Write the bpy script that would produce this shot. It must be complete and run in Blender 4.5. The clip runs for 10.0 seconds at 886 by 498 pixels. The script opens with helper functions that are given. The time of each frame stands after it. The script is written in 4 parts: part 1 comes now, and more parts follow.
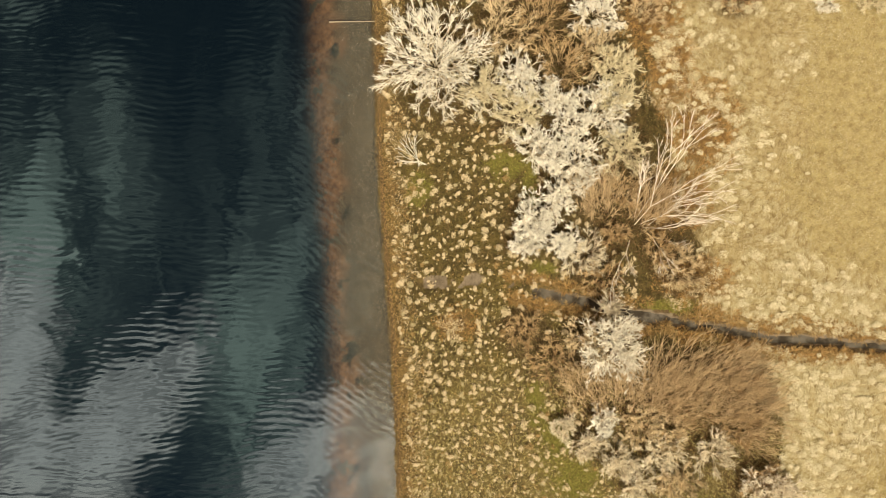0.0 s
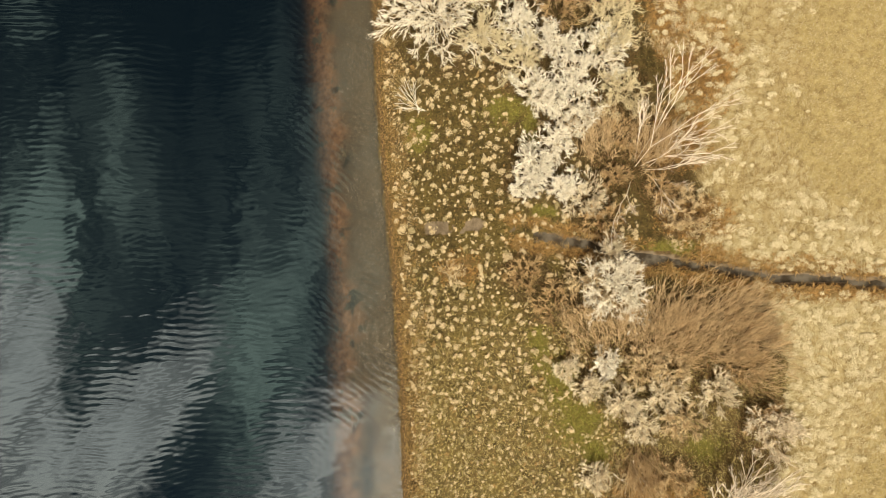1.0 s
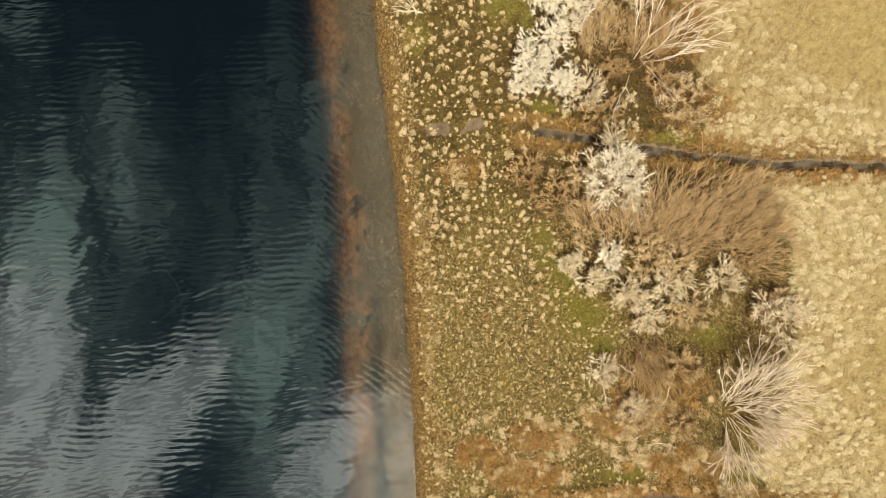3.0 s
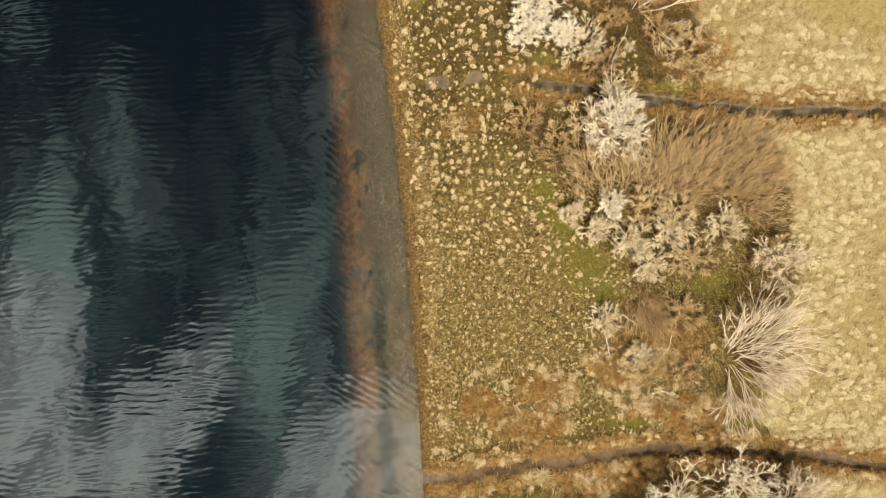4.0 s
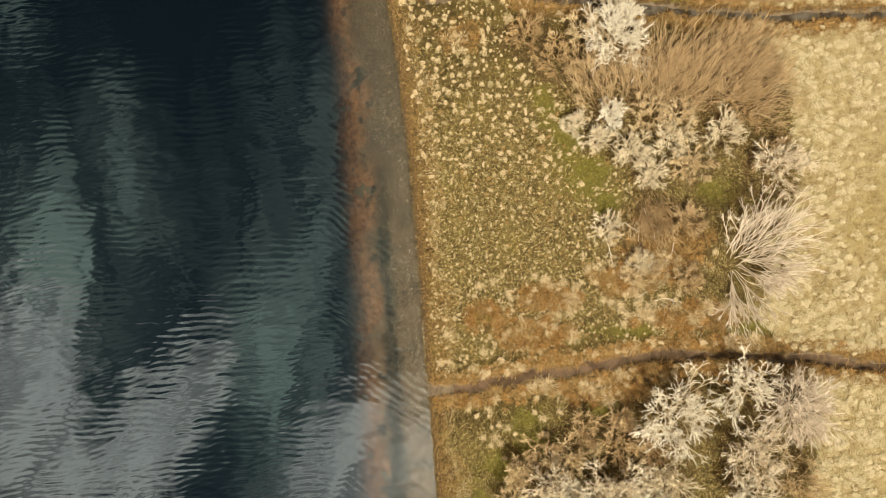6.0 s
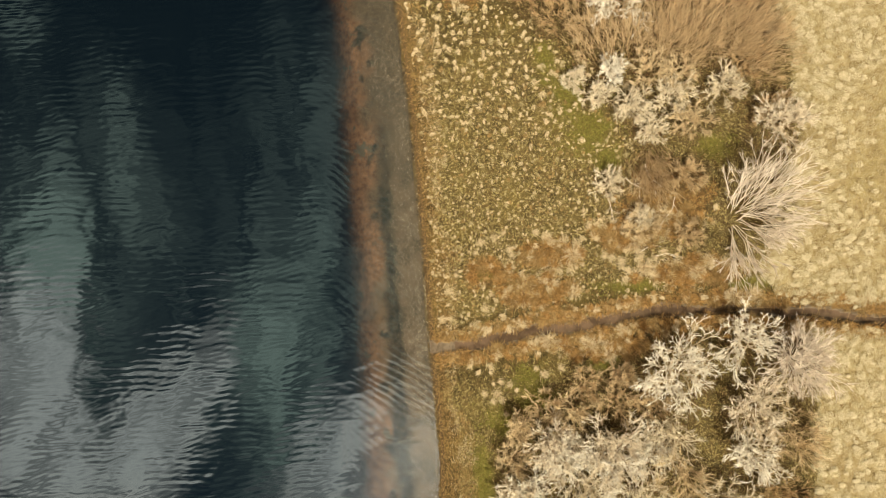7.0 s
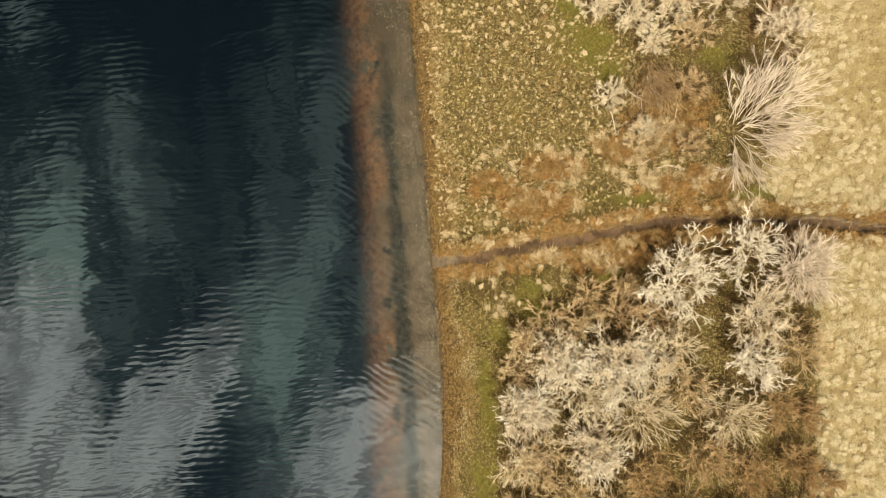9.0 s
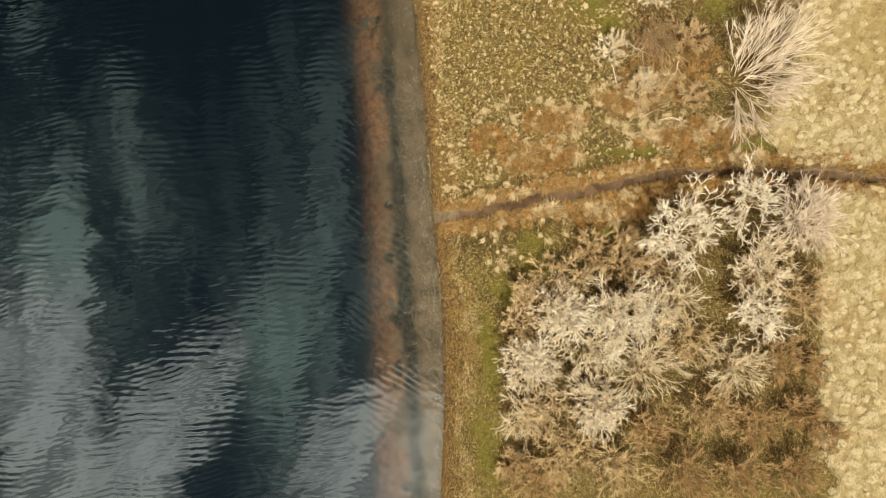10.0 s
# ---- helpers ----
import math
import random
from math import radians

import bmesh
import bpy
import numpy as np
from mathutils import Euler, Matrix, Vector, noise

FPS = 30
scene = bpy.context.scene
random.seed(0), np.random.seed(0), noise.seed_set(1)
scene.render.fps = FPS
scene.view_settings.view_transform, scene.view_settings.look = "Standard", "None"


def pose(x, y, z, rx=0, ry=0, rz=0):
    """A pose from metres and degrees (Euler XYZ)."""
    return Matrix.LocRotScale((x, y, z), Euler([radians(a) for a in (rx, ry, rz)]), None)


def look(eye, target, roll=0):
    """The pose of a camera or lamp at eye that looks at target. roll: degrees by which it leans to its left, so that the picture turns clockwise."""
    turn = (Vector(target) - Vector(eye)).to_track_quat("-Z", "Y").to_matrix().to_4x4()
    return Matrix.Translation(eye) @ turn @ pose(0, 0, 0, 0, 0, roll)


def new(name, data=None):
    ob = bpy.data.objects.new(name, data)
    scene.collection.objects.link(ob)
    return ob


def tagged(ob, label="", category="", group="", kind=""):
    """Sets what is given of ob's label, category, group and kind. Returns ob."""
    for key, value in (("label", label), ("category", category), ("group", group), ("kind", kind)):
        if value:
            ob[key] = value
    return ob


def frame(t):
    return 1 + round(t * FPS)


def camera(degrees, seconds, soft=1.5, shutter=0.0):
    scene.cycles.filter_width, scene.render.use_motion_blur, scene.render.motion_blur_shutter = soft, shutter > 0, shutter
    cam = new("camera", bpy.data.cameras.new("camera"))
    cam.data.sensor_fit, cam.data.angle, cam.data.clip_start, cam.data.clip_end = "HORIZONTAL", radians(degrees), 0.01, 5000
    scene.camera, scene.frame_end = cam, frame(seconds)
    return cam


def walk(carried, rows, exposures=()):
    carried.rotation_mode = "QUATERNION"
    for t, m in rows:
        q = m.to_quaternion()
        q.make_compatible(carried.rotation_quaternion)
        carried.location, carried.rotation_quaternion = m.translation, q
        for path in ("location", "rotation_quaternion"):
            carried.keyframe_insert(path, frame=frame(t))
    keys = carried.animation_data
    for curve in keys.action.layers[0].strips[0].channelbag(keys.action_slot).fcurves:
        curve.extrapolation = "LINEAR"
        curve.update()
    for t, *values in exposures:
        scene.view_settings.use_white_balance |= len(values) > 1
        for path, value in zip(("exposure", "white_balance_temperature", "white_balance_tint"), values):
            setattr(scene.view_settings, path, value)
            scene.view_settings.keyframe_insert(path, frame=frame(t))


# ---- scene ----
cam = camera(58.64, 10.0, soft=0.65)
# seconds, eye x y z, turn about x, y and z in degrees
PATH = [
    (0, 0.000, 0.000, 49.747, 1.471, 1.072, 0.000),
    (0.5, 0.162, -1.687, 49.728, 1.422, 1.318, -0.408),
    (1, 0.272, -3.325, 49.725, 1.364, 1.527, -0.852),
    (1.5, 0.337, -4.914, 49.733, 1.298, 1.702, -1.311),
    (2, 0.364, -6.456, 49.753, 1.227, 1.847, -1.772),
    (2.5, 0.357, -7.952, 49.783, 1.150, 1.965, -2.220),
    (3.25, 0.295, -10.117, 49.841, 1.029, 2.100, -2.842),
    (4, 0.187, -12.196, 49.910, 0.903, 2.193, -3.380),
    (4.5, 0.096, -13.541, 49.961, 0.819, 2.238, -3.681),
    (5, -0.005, -14.860, 50.012, 0.737, 2.273, -3.935),
    (5.5, -0.112, -16.158, 50.063, 0.657, 2.303, -4.139),
    (6.25, -0.279, -18.079, 50.135, 0.545, 2.342, -4.357),
    (7, -0.443, -19.990, 50.197, 0.446, 2.387, -4.483),
    (7.5, -0.548, -21.272, 50.230, 0.389, 2.425, -4.529),
    (8, -0.647, -22.571, 50.254, 0.341, 2.474, -4.556),
    (8.5, -0.738, -23.896, 50.267, 0.304, 2.538, -4.577),
    (9, -0.819, -25.256, 50.269, 0.278, 2.619, -4.607),
    (9.5, -0.891, -26.663, 50.257, 0.264, 2.721, -4.663),
    (10, -0.953, -28.128, 50.229, 0.265, 2.848, -4.765),
]
walk(cam, [(t, pose(x, y, z, rx, ry, rz)) for t, x, y, z, rx, ry, rz in PATH], exposures=[(0, 0.30, 7300, 8), (10, 0.30, 7300, 8)])

# ---- light ----
SUN_FROM = Vector((0.20, -0.58, 1.10)).normalized()
sun = new("sun", bpy.data.lights.new("sun", "SUN"))
sun.data.energy, sun.data.angle, sun.data.color = 4.05, radians(3), (1.0, 0.985, 0.86)
sun.matrix_world = look(SUN_FROM * 80, (0, 0, 0))


def node(tree, kind, **settings):
    n = tree.nodes.new(kind)
    for key, value in settings.items():
        n.inputs[key.replace("_", " ")].default_value = value
    return n


def calc(tree, op, a, b=None, c=None, clamp=False):
    n = tree.nodes.new("ShaderNodeMath")
    n.operation, n.use_clamp = op, clamp
    for slot, v in enumerate((a, b, c)):
        if v is None:
            continue
        if isinstance(v, (int, float)):
            n.inputs[slot].default_value = v
        else:
            tree.links.new(v, n.inputs[slot])
    return n.outputs[0]


def blend(tree, fac, a, b, mode="MIX"):
    n = tree.nodes.new("ShaderNodeMix")
    n.data_type, n.blend_type, n.clamp_factor = "RGBA", mode, True
    for slot, v in ((n.inputs[0], fac), (n.inputs[6], a), (n.inputs[7], b)):
        if isinstance(v, (int, float)):
            slot.default_value = v
        elif isinstance(v, tuple):
            slot.default_value = (*v, 1)
        else:
            tree.links.new(v, slot)
    return n.outputs[2]


def smooth(tree, value, low, high):
    n = tree.nodes.new("ShaderNodeMapRange")
    n.interpolation_type = "SMOOTHSTEP"
    tree.links.new(value, n.inputs[0])
    n.inputs[1].default_value, n.inputs[2].default_value = low, high
    return n.outputs[0]


def fuzz(tree, coords, scale, detail=4.0, rough=0.6, stretch=None, distortion=0.0):
    if stretch:
        m = tree.nodes.new("ShaderNodeMapping")
        m.inputs["Scale"].default_value = stretch[:3]
        if len(stretch) > 3:
            m.inputs["Rotation"].default_value = (0, 0, stretch[3])
        tree.links.new(coords, m.inputs["Vector"])
        coords = m.outputs[0]
    n = node(tree, "ShaderNodeTexNoise", Scale=scale, Detail=detail, Roughness=rough, Distortion=distortion)
    tree.links.new(coords, n.inputs["Vector"])
    return n.outputs["Fac"]


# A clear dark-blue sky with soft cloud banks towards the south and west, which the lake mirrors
world = bpy.data.worlds.new("sky")
scene.world = world
world.use_nodes = True
wt = world.node_tree
wt.nodes.clear()
sky = wt.nodes.new("ShaderNodeTexSky")
sky.sky_type, sky.sun_disc = "NISHITA", False
sky.sun_elevation, sky.sun_rotation = math.asin(SUN_FROM.z), math.atan2(SUN_FROM.x, SUN_FROM.y)
coord = wt.nodes.new("ShaderNodeTexCoord").outputs["Generated"]
split = wt.nodes.new("ShaderNodeSeparateXYZ")
wt.links.new(coord, split.inputs[0])
up = calc(wt, "MAXIMUM", split.outputs[2], 0.06)
u0, v0 = calc(wt, "DIVIDE", split.outputs[0], up), calc(wt, "DIVIDE", split.outputs[1], up)
flat = wt.nodes.new("ShaderNodeCombineXYZ")
wt.links.new(u0, flat.inputs[0]), wt.links.new(v0, flat.inputs[1])
slant_u = calc(wt, "MULTIPLY_ADD", calc(wt, "MINIMUM", calc(wt, "ADD", v0, 0.1), 0.0), -0.5, u0)
slanted = wt.nodes.new("ShaderNodeCombineXYZ")
wt.links.new(slant_u, slanted.inputs[0]), wt.links.new(v0, slanted.inputs[1])
warp_u = fuzz(wt, flat.outputs[0], 4.2, 5.0, 0.62)
warp_v = fuzz(wt, flat.outputs[0], 3.2, 3.0, 0.6, (1, 1, 1, 1.3))
u1 = calc(wt, "MULTIPLY_ADD", calc(wt, "SUBTRACT", warp_u, 0.5), 0.11, u0)
v1 = calc(wt, "MULTIPLY_ADD", calc(wt, "SUBTRACT", warp_v, 0.5), 0.14, v0)
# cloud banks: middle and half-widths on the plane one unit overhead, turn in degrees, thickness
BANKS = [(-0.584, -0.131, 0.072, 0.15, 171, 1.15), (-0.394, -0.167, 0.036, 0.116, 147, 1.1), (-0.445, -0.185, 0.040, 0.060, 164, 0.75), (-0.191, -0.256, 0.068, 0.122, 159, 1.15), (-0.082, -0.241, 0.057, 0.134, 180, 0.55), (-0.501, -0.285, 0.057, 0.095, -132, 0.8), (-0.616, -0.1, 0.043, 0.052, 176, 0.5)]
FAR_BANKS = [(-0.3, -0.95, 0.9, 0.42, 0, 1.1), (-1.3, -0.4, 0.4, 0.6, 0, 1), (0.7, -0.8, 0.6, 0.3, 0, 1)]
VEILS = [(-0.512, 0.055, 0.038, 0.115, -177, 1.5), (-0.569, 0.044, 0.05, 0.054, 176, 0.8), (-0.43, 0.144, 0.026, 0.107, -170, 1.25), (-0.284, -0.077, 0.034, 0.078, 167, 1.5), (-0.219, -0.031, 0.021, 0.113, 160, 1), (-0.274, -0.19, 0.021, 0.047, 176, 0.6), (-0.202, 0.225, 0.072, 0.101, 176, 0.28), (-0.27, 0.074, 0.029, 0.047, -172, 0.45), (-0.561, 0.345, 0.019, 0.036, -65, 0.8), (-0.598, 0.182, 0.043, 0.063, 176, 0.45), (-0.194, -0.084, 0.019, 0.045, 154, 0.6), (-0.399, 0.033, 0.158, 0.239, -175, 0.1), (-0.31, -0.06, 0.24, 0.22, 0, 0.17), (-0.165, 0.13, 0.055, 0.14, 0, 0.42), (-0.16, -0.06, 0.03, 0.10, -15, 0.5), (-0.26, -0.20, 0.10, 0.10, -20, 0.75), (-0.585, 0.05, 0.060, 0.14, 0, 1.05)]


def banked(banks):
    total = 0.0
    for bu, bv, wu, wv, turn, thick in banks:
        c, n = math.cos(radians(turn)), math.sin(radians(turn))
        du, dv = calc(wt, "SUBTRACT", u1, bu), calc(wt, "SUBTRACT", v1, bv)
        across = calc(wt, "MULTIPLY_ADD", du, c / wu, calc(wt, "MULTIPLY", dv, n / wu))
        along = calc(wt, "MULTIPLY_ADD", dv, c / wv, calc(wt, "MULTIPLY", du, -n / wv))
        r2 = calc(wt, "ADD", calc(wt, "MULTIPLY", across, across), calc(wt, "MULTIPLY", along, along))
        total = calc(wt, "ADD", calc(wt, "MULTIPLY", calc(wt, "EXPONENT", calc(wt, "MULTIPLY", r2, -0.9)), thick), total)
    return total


wisp = fuzz(wt, slanted.outputs[0], 7.0, 6.0, 0.62, (1.9, 0.8, 1, 0.12), 0.5)
streak = fuzz(wt, slanted.outputs[0], 8.0, 5.0, 0.6, (2.4, 0.55, 1, -0.15), 0.4)
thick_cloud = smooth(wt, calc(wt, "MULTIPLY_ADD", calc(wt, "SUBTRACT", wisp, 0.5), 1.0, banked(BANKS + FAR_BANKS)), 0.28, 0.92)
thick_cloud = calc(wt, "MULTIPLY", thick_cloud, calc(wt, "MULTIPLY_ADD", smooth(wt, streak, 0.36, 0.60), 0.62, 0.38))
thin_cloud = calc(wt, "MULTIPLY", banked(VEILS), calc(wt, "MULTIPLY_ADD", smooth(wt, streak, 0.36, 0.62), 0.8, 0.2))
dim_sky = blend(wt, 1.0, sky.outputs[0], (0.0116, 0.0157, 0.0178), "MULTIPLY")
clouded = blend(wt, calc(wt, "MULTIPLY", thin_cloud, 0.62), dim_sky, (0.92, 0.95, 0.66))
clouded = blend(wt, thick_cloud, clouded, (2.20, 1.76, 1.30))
# pale haze all round, thinning towards the zenith
haze = smooth(wt, calc(wt, "SUBTRACT", 1.0, split.outputs[2]), 0.26, 0.60)
clouded = blend(wt, calc(wt, "MULTIPLY", haze, 0.7), clouded, (0.86, 0.69, 0.48))
back = wt.nodes.new("ShaderNodeBackground")
wt.links.new(clouded, back.inputs[0])
wt.links.new(back.outputs[0], wt.nodes.new("ShaderNodeOutputWorld").inputs[0])


# ---- materials ----
def material(name, rough=0.9):
    m = bpy.data.materials.new(name)
    m.use_nodes = True
    t = m.node_tree
    b = t.nodes["Principled BSDF"]
    b.inputs["Roughness"].default_value = rough
    b.inputs["Specular IOR Level"].default_value = 0.2
    return m, t, b


def fibre(name, dark, light, tip=None, scale=1.5, rough=0.85, mottle=0.0):
    """Stalks, blades and twigs: each strand has its own tone, with patches of another over metres."""
    m, t, b = material(name, rough)
    geo = t.nodes.new("ShaderNodeNewGeometry")
    pos = geo.outputs["Position"]
    tone = blend(t, geo.outputs["Random Per Island"], dark, light)
    patch = smooth(t, fuzz(t, pos, scale, 3.0), 0.35, 0.68)
    tone = blend(t, calc(t, "MULTIPLY", patch, 0.7), tone, tip or light)
    if mottle:
        tuft = smooth(t, fuzz(t, pos, 5.5, 2.0, 0.55), 0.43, 0.60)
        tone = blend(t, calc(t, "MULTIPLY", tuft, mottle), tone, tuple(0.8 * c for c in dark))
    fine = fuzz(t, pos, 22.0, 2.0)
    tone = blend(t, calc(t, "MULTIPLY", smooth(t, fine, 0.45, 0.75), 0.35), tone, dark)
    t.links.new(tone, b.inputs["Base Color"])
    return m


LICHEN = fibre("white_lichen", (0.74, 0.66, 0.54), (0.93, 0.88, 0.78), (0.92, 0.855, 0.75))
CREAM = fibre("cream_lichen", (0.60, 0.50, 0.32), (0.85, 0.75, 0.53), (0.80, 0.69, 0.47))
PINKISH = fibre("pale_bark", (0.70, 0.59, 0.49), (0.92, 0.83, 0.73), (0.88, 0.78, 0.68))
HAZE = fibre("hazy_lichen", (0.66, 0.545, 0.385), (0.92, 0.83, 0.66), (0.86, 0.75, 0.575))
FROST = fibre("frosty_lichen", (0.66, 0.525, 0.365), (0.94, 0.865, 0.73), (0.90, 0.79, 0.63))
TAN = fibre("tan_twig", (0.48, 0.34, 0.185), (0.84, 0.66, 0.42), (0.72, 0.53, 0.32))
BEIGE = fibre("beige_twig", (0.54, 0.40, 0.23), (0.88, 0.72, 0.48), (0.74, 0.57, 0.36))
RUSSET = fibre("russet_twig", (0.42, 0.28, 0.150), (0.76, 0.575, 0.355), (0.62, 0.445, 0.260))
LIMB_GREY = fibre("lichened_limb", (0.40, 0.295, 0.175), (0.66, 0.53, 0.36), (0.78, 0.665, 0.49), 3.0)
LIMB_PALE = fibre("pale_limb", (0.74, 0.63, 0.53), (0.94, 0.85, 0.75), (0.94, 0.85, 0.75), 3.0)
SODDEN = fibre("sodden_wood", (0.20, 0.16, 0.11), (0.42, 0.35, 0.25), (0.36, 0.29, 0.20), 3.0)
LIMB_BROWN = fibre("brown_limb", (0.26, 0.17, 0.09), (0.42, 0.29, 0.165), (0.50, 0.36, 0.22), 3.0)
STRAW = fibre("straw", (0.38, 0.275, 0.145), (0.80, 0.65, 0.43), (0.70, 0.56, 0.365), 1.3)
FIELD_STRAW = fibre("field_straw", (0.44, 0.36, 0.20), (0.72, 0.625, 0.42), (0.62, 0.52, 0.325), 0.8, mottle=0.3)
ROSETTE = fibre("rosette_straw", (0.46, 0.375, 0.22), (0.80, 0.70, 0.495), (0.70, 0.595, 0.395), 0.8, mottle=0.25)
LAWN = fibre("lawn_grass", (0.32, 0.25, 0.125), (0.67, 0.555, 0.355), (0.455, 0.36, 0.19), 0.55, mottle=0.45)
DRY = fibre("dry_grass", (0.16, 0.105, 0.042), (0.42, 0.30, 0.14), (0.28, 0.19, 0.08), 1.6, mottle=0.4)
UMBER = fibre("umber_grass", (0.042, 0.032, 0.010), (0.225, 0.165, 0.058), (0.105, 0.084, 0.023), 2.2, mottle=0.7)
OLIVE = fibre("olive_grass", (0.135, 0.105, 0.034), (0.76, 0.61, 0.31), (0.46, 0.37, 0.14), 2.6, mottle=0.75)
THATCH = fibre("pasture_thatch", (0.36, 0.275, 0.145), (0.62, 0.505, 0.315), (0.52, 0.41, 0.235), 1.1, mottle=0.45)
GREEN = fibre("moss_grass", (0.12, 0.115, 0.022), (0.36, 0.325, 0.085), (0.235, 0.22, 0.045), 1.4, mottle=0.6)
SEDGE = fibre("brown_sedge", (0.20, 0.115, 0.042), (0.56, 0.39, 0.18), (0.42, 0.26, 0.105), 0.9, mottle=0.55)
BRACKEN = fibre("rust_bracken", (0.095, 0.044, 0.013), (0.64, 0.385, 0.15), (0.50, 0.275, 0.095), 3.5, mottle=0.4)
DUN = fibre("dun_twig", (0.38, 0.245, 0.12), (0.72, 0.52, 0.295), (0.56, 0.385, 0.205))
RED_BRUSH = fibre("red_brush", (0.12, 0.062, 0.026), (0.42, 0.255, 0.125), (0.26, 0.145, 0.066))
BRUSH = fibre("dead_brush", (0.10, 0.062, 0.028), (0.34, 0.225, 0.115), (0.20, 0.125, 0.058))


def ground_material():
    m, t, b = material("marsh_ground", 0.95)
    pos = t.nodes.new("ShaderNodeNewGeometry").outputs["Position"]

    def zone(name):
        a = t.nodes.new("ShaderNodeAttribute")
        a.attribute_name = name
        return a.outputs["Fac"]

    n_big, n_mid = fuzz(t, pos, 0.45, 4.0), fuzz(t, pos, 2.4, 5.0, 0.65)
    n_fine, n_dot = fuzz(t, pos, 9.0, 4.0, 0.7), fuzz(t, pos, 34.0, 2.0)
    meadow = blend(t, smooth(t, n_mid, 0.36, 0.66), (0.055, 0.037, 0.013), (0.16, 0.105, 0.040))
    meadow = blend(t, smooth(t, n_big, 0.45, 0.7), meadow, (0.15, 0.105, 0.032))
    field = blend(t, smooth(t, n_mid, 0.3, 0.62), (0.22, 0.15, 0.062), (0.42, 0.325, 0.165))
    field = blend(t, smooth(t, n_fine, 0.5, 0.75), field, (0.48, 0.38, 0.20))
    lawn = blend(t, smooth(t, n_mid, 0.3, 0.7), (0.26, 0.19, 0.080), (0.44, 0.345, 0.16))
    lawn = blend(t, smooth(t, n_fine, 0.48, 0.8), lawn, (0.25, 0.18, 0.07))
    moss = blend(t, smooth(t, n_fine, 0.3, 0.7), (0.09, 0.072, 0.018), (0.21, 0.165, 0.045))
    # brown litter, its colour darkened to put in the shade of the thicket gaps
    shaded_litter = blend(t, smooth(t, n_fine, 0.3, 0.7), (0.045, 0.028, 0.011), (0.14, 0.088, 0.036))
    rust = blend(t, smooth(t, n_mid, 0.3, 0.7), (0.07, 0.042, 0.016), (0.24, 0.145, 0.058))
    mud = blend(t, smooth(t, n_mid, 0.3, 0.7), (0.12, 0.088, 0.058), (0.22, 0.165, 0.115))
    soil = blend(t, smooth(t, n_fine, 0.3, 0.7), (0.05, 0.032, 0.015), (0.15, 0.095, 0.045))
    gravel = blend(t, smooth(t, fuzz(t, pos, 15.0, 2.0, 0.7), 0.40, 0.60), (0.038, 0.029, 0.016), (0.155, 0.124, 0.074))
    gravel = blend(t, calc(t, "MULTIPLY", smooth(t, n_big, 0.4, 0.7), 0.55), gravel, (0.078, 0.066, 0.042))
    gravel = blend(t, calc(t, "MULTIPLY", zone("silt"), smooth(t, fuzz(t, pos, 0.8, 4.0), 0.36, 0.62)), gravel, (0.165, 0.128, 0.082))
    red = blend(t, smooth(t, n_mid, 0.3, 0.7), (0.13, 0.076, 0.040), (0.27, 0.160, 0.085))
    red = blend(t, smooth(t, fuzz(t, pos, 0.9, 4.0, 0.6), 0.56, 0.66), red, (0.12, 0.11, 0.075))
    weed = blend(t, smooth(t, n_mid, 0.35, 0.65), (0.030, 0.032, 0.020), (0.075, 0.066, 0.042))
    deep = blend(t, n_mid, (0.03, 0.04, 0.035), (0.06, 0.07, 0.06))
    base = meadow
    for name, tone in (("field", field), ("lawn", lawn), ("shaded_litter", shaded_litter), ("rust", rust), ("moss", moss), ("bank", soil),
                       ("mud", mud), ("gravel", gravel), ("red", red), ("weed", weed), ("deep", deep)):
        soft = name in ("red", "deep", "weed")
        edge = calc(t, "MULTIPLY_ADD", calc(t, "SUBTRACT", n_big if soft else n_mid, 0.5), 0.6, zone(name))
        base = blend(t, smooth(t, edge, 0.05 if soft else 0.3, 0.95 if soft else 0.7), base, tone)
    t.links.new(base, b.inputs["Base Color"])
    bump = node(t, "ShaderNodeBump", Strength=0.8, Distance=0.06)
    t.links.new(calc(t, "ADD", n_fine, calc(t, "MULTIPLY", n_dot, 0.4)), bump.inputs["Height"])
    t.links.new(bump.outputs[0], b.inputs["Normal"])
    return m


